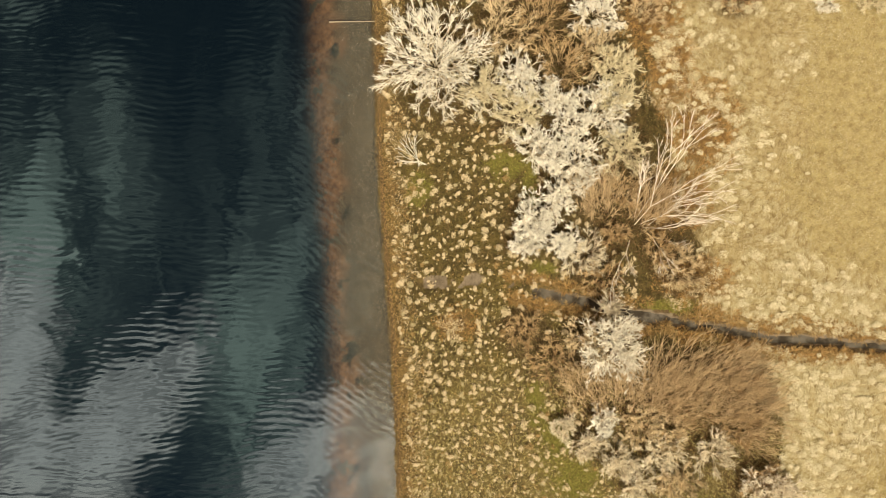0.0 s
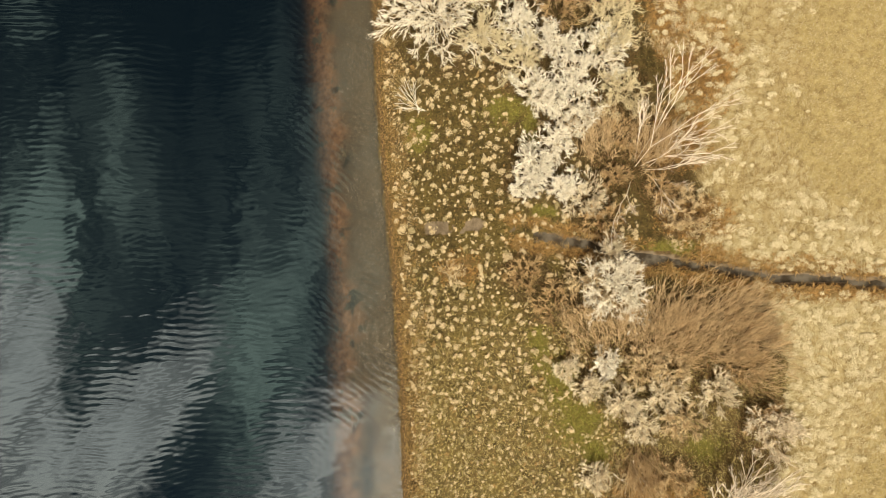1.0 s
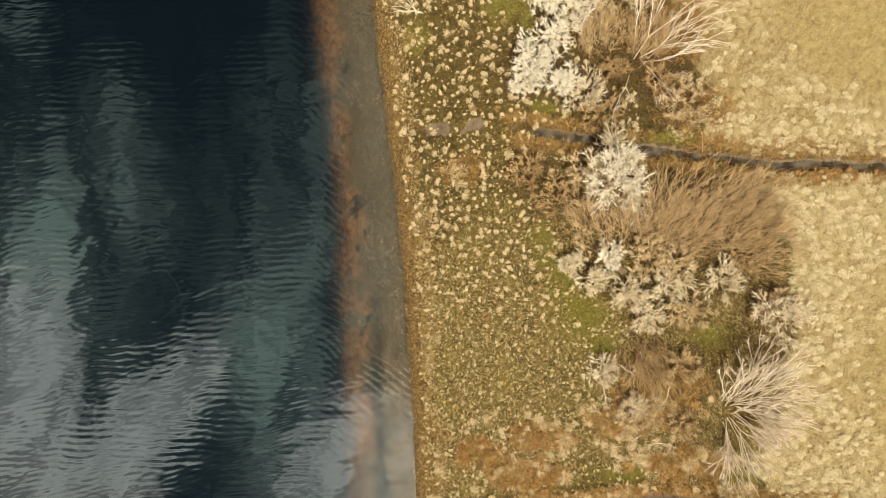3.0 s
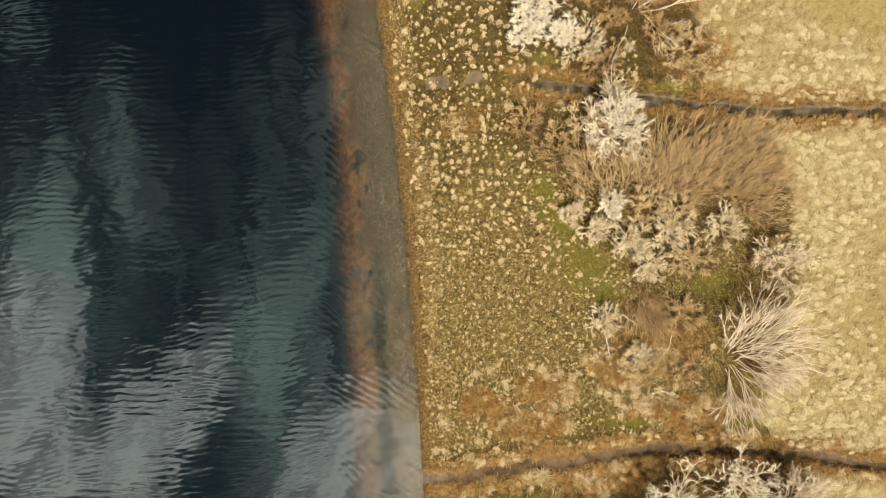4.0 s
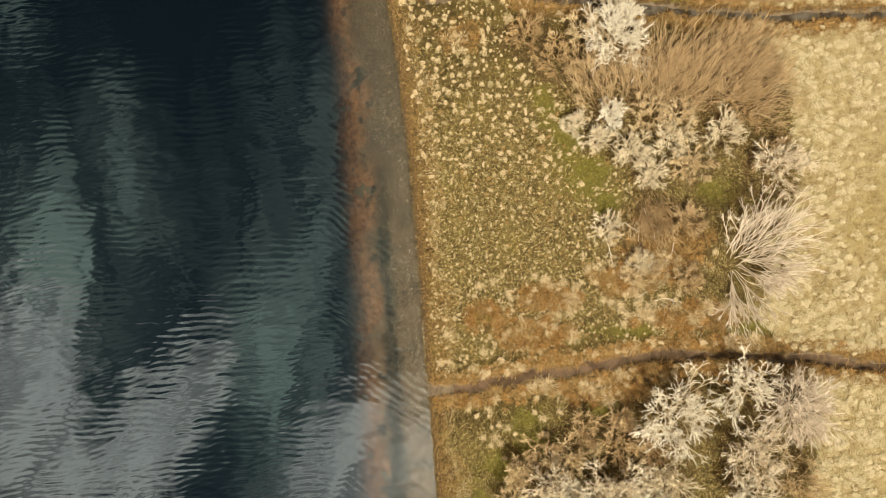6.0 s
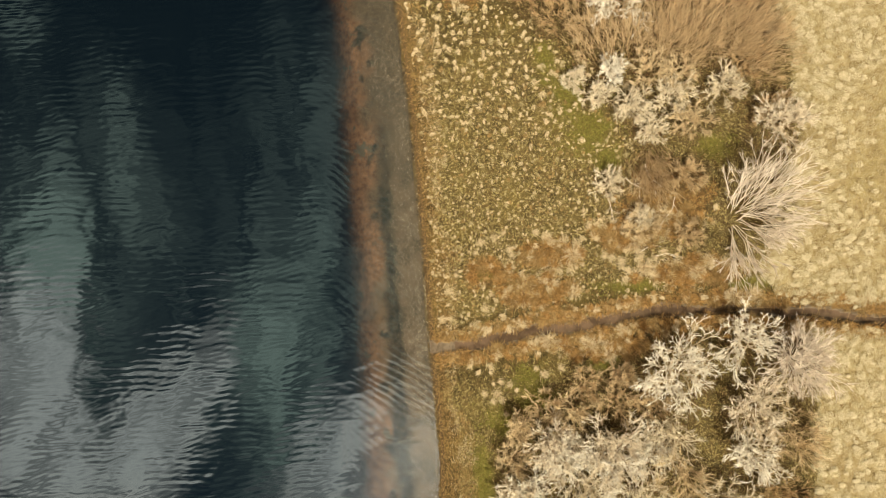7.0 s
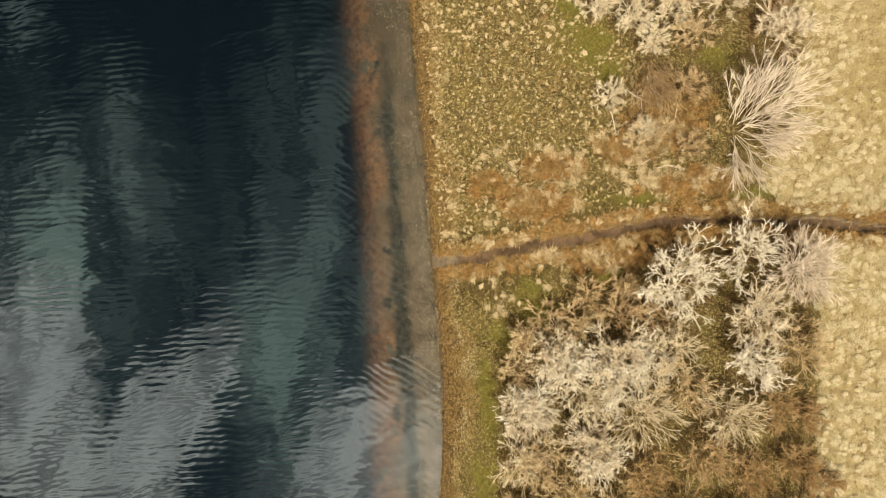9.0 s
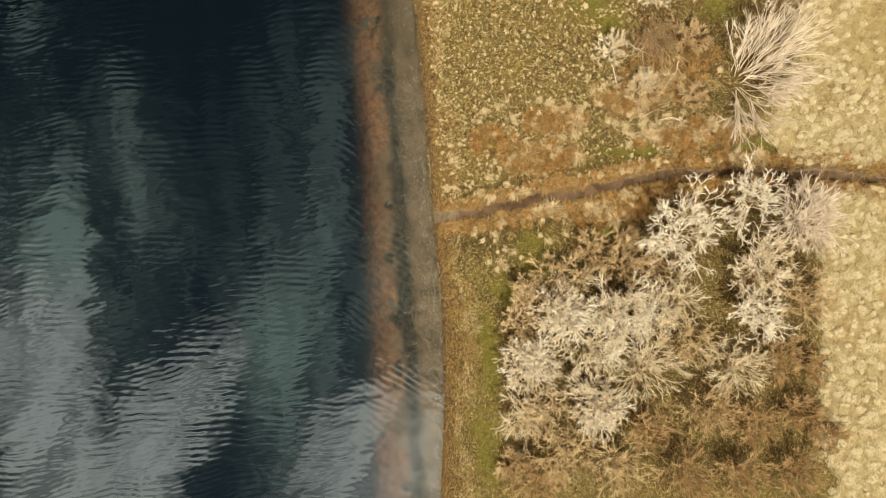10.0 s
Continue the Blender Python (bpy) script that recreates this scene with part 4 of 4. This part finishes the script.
def fork(pts, length, per, low, high, angle, share):
    """Starts, ways and lengths of per side branches on each branch."""
    n, parts = len(pts), pts.shape[1] - 1
    own = np.repeat(np.arange(n), per)
    at = low + (high - low) * ((np.tile(np.arange(per), n) + rng.random(n * per)) / per)
    seg = np.minimum((at * parts).astype(int), parts - 1)
    f = (at * parts - seg)[:, None]
    a, b = pts[own, seg], pts[own, seg + 1]
    along = unit(b - a)
    aside = rng.normal(0, 1, along.shape) + np.array([0, 0, 0.25])
    aside = unit(aside - along * (aside * along).sum(1, keepdims=True))
    turn = rng.normal(angle, 0.2, len(own))[:, None]
    return a + (b - a) * f, along * np.cos(turn) + aside * np.sin(turn), length[own] * share * (1.15 - 0.55 * at) * rng.uniform(0.65, 1.25, len(own))


def tubes(pts, thick, taper):
    """Three-sided tapering tubes round the branches: corners and faces."""
    n, j, _ = pts.shape
    along = unit(np.concatenate([pts[:, 1:] - pts[:, :-1], pts[:, -1:] - pts[:, -2:-1]], 1))
    ref = np.where(np.abs(along[..., 2:3]) < 0.9, np.array([0, 0, 1.0]), np.array([1.0, 0, 0]))
    s = unit(np.cross(along, ref))
    u = np.cross(along, s)
    r = (np.broadcast_to(thick, (n,))[:, None] * np.linspace(1, taper, j)[None])[..., None]
    ring = np.stack([pts + r * (s * math.cos(a) + u * math.sin(a)) for a in (0, 2.094, 4.189)], 2).reshape(-1, 3)
    k = (np.arange(n)[:, None, None] * j + np.arange(j - 1)[None, :, None]) * 3
    q = np.stack([k + np.array([0, 1, 2]), k + np.array([1, 2, 0]), k + 3 + np.array([1, 2, 0]), k + 3 + np.array([0, 1, 2])], -1)
    return ring, q.reshape(-1, 4)


def spikes(start, way, length, thick):
    """Straight thin twigs that taper to a point: corners and three-cornered faces."""
    along = unit(way)
    s = unit(np.cross(along, along[:, [1, 2, 0]] + 0.31))
    u = np.cross(along, s)
    ring = [start + thick * (s * math.cos(a) + u * math.sin(a)) for a in (0, 2.094, 4.189)]
    verts = np.stack([*ring, start + along * length[:, None]], 1).reshape(-1, 3)
    k = np.arange(len(start))[:, None, None] * 4
    return verts, (k + np.array([[0, 1, 3], [1, 2, 3]])).reshape(-1, 3)


def joined(name, pieces, mat):
    verts, faces, base = [], {3: [np.zeros((0, 3), int)], 4: [np.zeros((0, 4), int)]}, 0
    for v, f in pieces:
        verts.append(v), faces[f.shape[1]].append(f + base)
        base += len(v)
    return mesh_from(name, np.concatenate(verts), np.concatenate(faces[4]), np.concatenate(faces[3]), mat)


# kind: limbs, levels of forking, wander, fork angle, radius at the foot and at the last twigs, side twigs on a branch, their length and angle, limb and twig materials
KINDS = {
    "white": dict(stems=12, levels=6, wander=0.19, angle=0.42, thick=(0.044, 0.0150), twigs=5, twig=(0.26, 0.75, 0.0150), limb=LIMB_GREY, skin=LICHEN),
    "frost": dict(stems=16, levels=6, wander=0.13, angle=0.34, thick=(0.034, 0.0100), twigs=5, twig=(0.30, 0.60, 0.0100), limb=LIMB_BROWN, skin=FROST),
    "radiant": dict(stems=20, levels=6, wander=0.13, angle=0.32, thick=(0.048, 0.0140), twigs=5, twig=(0.32, 0.62, 0.0135), limb=LIMB_GREY, skin=LICHEN),
    "cream": dict(stems=13, levels=6, wander=0.16, angle=0.40, thick=(0.036, 0.0125), twigs=5, twig=(0.28, 0.70, 0.0125), limb=LIMB_GREY, skin=CREAM),
    "mixed": dict(stems=15, levels=5, wander=0.12, angle=0.35, thick=(0.028, 0.0095), twigs=7, twig=(0.32, 0.55, 0.0095), limb=LIMB_BROWN, skin=BEIGE),
    "tan": dict(stems=15, levels=5, wander=0.10, angle=0.33, thick=(0.025, 0.009), twigs=6, twig=(0.34, 0.48, 0.009), limb=LIMB_BROWN, skin=TAN),
    "dun": dict(stems=15, levels=5, wander=0.10, angle=0.33, thick=(0.025, 0.009), twigs=6, twig=(0.34, 0.48, 0.009), limb=LIMB_BROWN, skin=DUN),
    "russet": dict(stems=90, levels=3, wander=0.09, angle=0.24, thick=(0.015, 0.0070), twigs=5, twig=(0.60, 0.26, 0.0070), limb=LIMB_BROWN, skin=RUSSET),
    "haze": dict(stems=16, levels=5, wander=0.14, angle=0.38, thick=(0.030, 0.0105), twigs=6, twig=(0.32, 0.58, 0.0105), limb=LIMB_GREY, skin=HAZE),
    "fine": dict(stems=24, levels=5, wander=0.10, angle=0.34, thick=(0.030, 0.0095), twigs=8, twig=(0.40, 0.50, 0.0095), limb=LIMB_PALE, skin=PINKISH),
    "birch": dict(stems=8, levels=5, wander=0.095, angle=0.26, thick=(0.030, 0.0105), twigs=6, twig=(0.46, 0.40, 0.0100), limb=LIMB_PALE, skin=PINKISH)}
OPEN_CROWNS = ("white", "frost", "radiant", "cream", "fine", "birch")
LABELS = {
    "white": ("willow_tree", "leafless willow with white lichen-crusted twisting branches", "tree"),
    "frost": ("willow_tree", "leafless willow with a dense dome of fine pale twigs", "tree"),
    "radiant": ("willow_tree", "leafless willow with white lichen-crusted branches radiating evenly", "tree"),
    "cream": ("willow_tree", "leafless willow with cream lichen on dense twigs", "tree"),
    "mixed": ("willow_shrub", "leafless willow shrub with brown stems and pale lichen tips", "shrub"),
    "tan": ("willow_shrub", "leafless tan-brown shrub of fine dense twigs", "shrub"),
    "dun": ("willow_shrub", "leafless dun-brown shrub of fine dense twigs", "shrub"),
    "russet": ("russet_shrub", "leafless reddish-brown thicket shrub with long straight twigs", "shrub"),
    "haze": ("willow_shrub", "leafless willow shrub with hazy cream-coloured twigs", "shrub"),
    "fine": ("pale_shrub", "leafless pale yellowish shrub with fine hazy twigs", "shrub")}


def forked(starts, ways, lengths, kind):
    """Limbs that split in two again and again towards the rim: for each level the limb's number, joints and radii; then the side twigs."""
    k = KINDS[kind]
    ratio, levels = 0.80, k["levels"]
    own = np.arange(len(starts))
    first = lengths * (1 - ratio) / (1 - ratio ** levels)
    p, d, size = starts, unit(ways), first
    tiers, twigs = [], []
    for level in range(levels):
        f0, f1 = level / levels, (level + 1) / levels
        r0, r1 = (k["thick"][0] ** (1 - f) * k["thick"][1] ** f for f in (f0, f1))
        pts = grow(p, d, size, 3 if level < 3 else 2, k["wander"], 0.03)
        tiers.append((own, pts, r0, r1 / r0))
        if level:
            per = k["twigs"]
            s, way, _ = fork(pts, size, per, 0.1, 1.0, k["twig"][1], 1.0)
            twigs.append((np.repeat(own, per), s, way, k["twig"][0] * rng.uniform(0.45, 1.25, len(s))))
        end, along = pts[:, -1], unit(pts[:, -1] - pts[:, -2])
        aside = unit(np.cross(along, rng.normal(0, 1, along.shape) * np.array([0.6, 0.6, 1.0])))
        own = np.repeat(own, 2)
        lean = np.repeat(aside, 2, 0) * np.tile([1.0, -1.0], len(aside))[:, None]
        turn = (k["angle"] * rng.uniform(0.45, 1.45, len(own)))[:, None]
        p, d = np.repeat(end, 2, 0), np.repeat(along, 2, 0) * np.cos(turn) + lean * np.sin(turn)
        size = np.repeat(size, 2) * ratio * rng.uniform(0.7, 1.25, len(own))
    return tiers, twigs


def plant(name, label, category, x, y, stems, lengths, starts, kind, group="shore thicket"):
    """A leafless tree or shrub. An open crown shows its limbs one by one, each with its own twigs; a dense shrub has stems and a crown."""
    k = KINDS[kind]
    thing = tagged(new(name), label, category, group)
    thing.location = (x, y, float(ground_height(np.array([x]), np.array([y]))[0]))
    tiers, twigs = forked(starts, stems, lengths, kind)
    single = kind in OPEN_CROWNS
    for limb in range(len(starts)) if single else (None,):
        wood, fine = [], []
        for level, (own, pts, r0, taper) in enumerate(tiers):
            pick = slice(None) if limb is None else own == limb
            (wood if level < max(2, k["levels"] - 2) else fine).append(tubes(pts[pick], r0, taper))
        for own, s, way, long in twigs:
            pick = slice(None) if limb is None else own == limb
            fine.append(spikes(s[pick], way[pick], long[pick], k["twig"][2]))
        bough = new("limb" if single else "trunk", joined("limb" if single else "trunk", wood, k["limb"]))
        bough.parent = thing
        crown = new("crown", joined("crown", fine, k["skin"]))
        crown.parent = bough if single else thing
    return thing


for kind, x, y, r, top in TREES:
    k = KINDS[kind]
    n = max(4, int(k["stems"] * (0.5 + 0.26 * r)))
    floor_z = float(ground_height(np.array([x]), np.array([y]))[0])
    tall = max(0.9, top - floor_z)
    turn = np.arange(n) * 2.399 + rng.uniform(0, 6.28)
    reach = r * (0.92 if kind == "radiant" else 0.80) * np.sqrt((np.arange(n) + 0.5) / n) * rng.uniform(0.8, 1.15, n)
    goal = np.stack([np.cos(turn) * reach, np.sin(turn) * reach, tall * (0.92 - 0.45 * (reach / r) ** 2) * rng.uniform(0.85, 1.1, n)], 1)
    spread = {"tan": 0.3, "dun": 0.3, "mixed": 0.3, "russet": 0.85}.get(kind, 0.10)
    starts = np.stack([goal[:, 0] * spread, goal[:, 1] * spread, np.full(n, -0.12)], 1)
    if kind == "russet":
        lean = unit(np.array([(x - 12.5) / 4 + 0.5, (y + 9.5) / 4 + 0.6])) * min(r, 2.2)
        starts[:, :2] += rng.normal(0, 0.16 * r, (n, 2)) - 0.35 * lean
        goal = np.stack([goal[:, 0] + 0.42 * lean[0], goal[:, 1] + 0.42 * lean[1], tall * rng.uniform(0.7, 1.15, n)], 1)
        goal[:, :2] += rng.normal(0, 0.28 * r, (n, 2))
    stems = (goal - starts) * (0.90 if kind in OPEN_CROWNS else 1.0)
    name, label, category = LABELS[kind]
    plant(name, label, category, x, y, unit(stems) - np.array([0, 0, 0.05]), np.linalg.norm(stems, axis=1), starts, kind)

# two wide-spreading pale trees: bearing of each limb in degrees, its reach and rise in metres
for x, y, limbs in (
        (10.7, 2.6, [(82, 3.8, 2.6), (63, 6.0, 3.6), (55, 5.6, 3.4), (35, 5.4, 2.8), (27, 5.4, 2.4), (20, 4.6, 2.0), (-14, 4.8, 1.6), (-24, 3.8, 1.2), (-108, 4.3, 2.0)]),
        (15.3, -18.9, [(100, 3.2, 3.0), (84, 3.8, 3.2), (70, 4.4, 3.4), (57, 5.0, 3.4), (44, 5.2, 3.2), (31, 5.2, 3.0), (18, 5.0, 2.8), (5, 4.6, 2.6), (-10, 4.2, 2.4), (-28, 4.0, 2.3), (-48, 4.2, 2.2),
                       (-68, 4.4, 2.2), (-86, 4.4, 2.0), (-104, 3.4, 1.8), (40, 2.6, 3.6), (0, 2.4, 3.2), (-40, 2.4, 2.8)])):
    dense = len(limbs) > 11
    limbs = [(b + rng.normal(0, 5), v * rng.uniform(0.8, 1.08), h * rng.uniform(0.75, 1.15)) for b, v, h in limbs * (2 if dense else 1)]
    a = np.radians([b for b, _, _ in limbs])
    reach, rise = np.array([v for _, v, _ in limbs]), np.array([v for _, _, v in limbs])
    goal = np.stack([np.cos(a) * reach, np.sin(a) * reach, rise], 1) * (0.86 if dense else 0.95)
    starts = np.stack([np.cos(a) * rng.uniform(0.1, 0.8, len(a)), np.sin(a) * rng.uniform(0.1, 0.8, len(a)), np.full(len(a), -0.1)], 1)
    starts[:, :2] += rng.normal(0, 0.15, (len(a), 2))
    plant("birch_tree", "leafless pale-barked tree with long limbs spreading low from one base", "tree", x, y, goal - starts, np.linalg.norm(goal, axis=1), starts, "birch")

# low brushwood that fills the thickets
x, y = scatter(-1.0, 20.0, -46, 18, 0.23)
keep = land_only(x, y, 1.5) & (np.clip(spots(x, y, CROWNS[:-2]) * 1.3, 0, 1) + 0.5 * (waves(x, y, 1.5) - 0.5) > 0.55) & (spots(x, y, MOSS_SPOTS) < 0.45) & (x < 19.5)
x, y = x[keep], y[keep]
owner = np.repeat(np.arange(len(x)), 3)
n = len(owner)
start = np.stack([x[owner], y[owner], ground_height(x, y)[owner] - 0.02], 1) + rng.normal(0, 0.06, (n, 3)) * np.array([1, 1, 0])
way = np.stack([rng.normal(0, 0.6, n), rng.normal(0, 0.6, n), np.full(n, 0.9)], 1)
tan = (waves(x, y, 3.0) > 0.5)[owner]
for name, mask, mat, label in (("brushwood", tan, BRUSH, "brown dry brushwood stems filling the thicket"), ("russet_brushwood", ~tan, RED_BRUSH, "reddish-brown dry brushwood stems filling the thicket")):
    stuff(name, joined(name, [spikes(start[mask], way[mask], rng.uniform(0.35, 1.0, mask.sum()), 0.012)], mat), label, "brushwood")

# ---- fallen wood ----
def fallen(name, label, x, y, bearing, length, thick, mat, sides=3, lie=0.12):
    base = Vector((x, y, max(0.0, float(ground_height(np.array([x]), np.array([y]))[0])) + lie))
    way = np.array([[math.cos(radians(bearing)), math.sin(radians(bearing)), 0.0]])
    stem = grow(np.zeros((1, 3)), way, np.array([length]), 8, 0.16 if sides else 0.02)
    stem[..., 2] *= 0.15
    pieces = [tubes(stem, thick, 0.45)]
    if sides:
        s, d, size = fork(stem, np.array([length]), sides, 0.2, 0.95, 0.6, 0.5)
        arms = grow(s, d * np.array([1, 1, 0.25]), size, 5, 0.14)
        pieces.append(tubes(arms, thick * 0.5, 0.4))
        s, d, size = fork(arms, size, 3, 0.3, 1.0, 0.6, 0.45)
        pieces.append(tubes(grow(s, d * np.array([1, 1, 0.4]), size, 4, 0.16), thick * 0.28, 0.5))
    ob = new(name, joined(name, pieces, mat))
    ob.location = base
    return tagged(ob, label, "branch")


fallen("log", "weathered grey-brown log lying in the shallow water", -8.2, 15.75, 1.5, 3.9, 0.05, SODDEN, 0, 0.02)
# a large dead bough on the meadow, its arms all fanning one way
KINDS["bough"] = dict(stems=6, levels=3, wander=0.12, angle=0.22, thick=(0.024, 0.013), twigs=1, twig=(0.30, 0.6, 0.011), limb=LICHEN, skin=LICHEN)
a = np.radians([102, 116, 128, 141, 158, 172])
tiers, side = forked(np.stack([0.25 * np.cos(a * 2), 0.12 * np.sin(a * 3), np.full(6, 0.12)], 1), np.stack([np.cos(a), np.sin(a), np.full(6, 0.10)], 1), np.array([2.1, 2.3, 2.0, 2.2, 1.9, 1.8]), "bough")
pieces = [tubes(pts * np.array([1, 1, 0.35]), r0, taper) for _, pts, r0, taper in tiers] + [spikes(p * np.array([1, 1, 0.35]), d, size, 0.013) for _, p, d, size in side]
bough = tagged(new("dead_bough", joined("dead_bough", pieces, LICHEN)), "bleached dead bough with wavy arms lying on the meadow", "branch")
bough.location = (-2.2, 6.5, float(ground_height(np.array([-2.2]), np.array([6.5]))[0]) + 0.06)
for x, y, bearing, length in ((9.6, -20.6, 25, 2.4), (10.6, -20.9, 5, 1.8), (12.0, -17.4, -105, 2.0), (8.0, -17.2, -75, 1.3), (9.2, -16.0, -50, 1.6), (10.4, -15.2, -60, 2.2)):
    fallen("fallen_branch", "bleached dead branch among the shrubs", x, y, bearing, length, 0.032, LIMB_PALE)

# ---- pebbles on the shallow lake bed ----
x, y = scatter(-9.0, -3.4, -48, 19, 0.062)
edge = x - line_x(SHORE, y)
inner = x - line_x(GRAVEL, y)
keep = (edge < -0.05) & (rng.random(len(x)) < (0.6 + 0.4 * step(waves(x, y, 1.5), 0.3, 0.7)) * step(inner - 0.75 * step(-y, 6, 14) + 1.1 * (waves(x, y, 0.9) - 0.5), -0.3, 0.7))
x, y = x[keep], y[keep]
n = len(x)
size = rng.uniform(0.012, 0.032, n) * np.where(rng.random(n) < 0.05 + 0.19 * step(-y, 3, 14), 1.9, 1.0)
spin = rng.uniform(0, 6.28, n)
unit_stone = np.array([[1, 0, 0], [0, 0.6, 0], [-1, 0, 0], [0, -0.6, 0], [0, 0, 0.6]])
shape = unit_stone[None] * rng.uniform(0.65, 1.25, (n, 5, 1)) * size[:, None, None]
turned = np.stack([shape[..., 0] * np.cos(spin)[:, None] - shape[..., 1] * np.sin(spin)[:, None], shape[..., 0] * np.sin(spin)[:, None] + shape[..., 1] * np.cos(spin)[:, None], shape[..., 2]], -1)
verts = turned + np.stack([x, y, ground_height(x, y) - size * 0.1], 1)[:, None]
faces = np.array([[0, 1, 4], [1, 2, 4], [2, 3, 4], [3, 0, 4]])
stuff("pebbles", mesh_from("pebbles", verts.reshape(-1, 3), None, (np.arange(n)[:, None, None] * 5 + faces[None]).reshape(-1, 3), stone_material()),
      "grey and pale pebbles on the shallow lake bed", "pebbles")
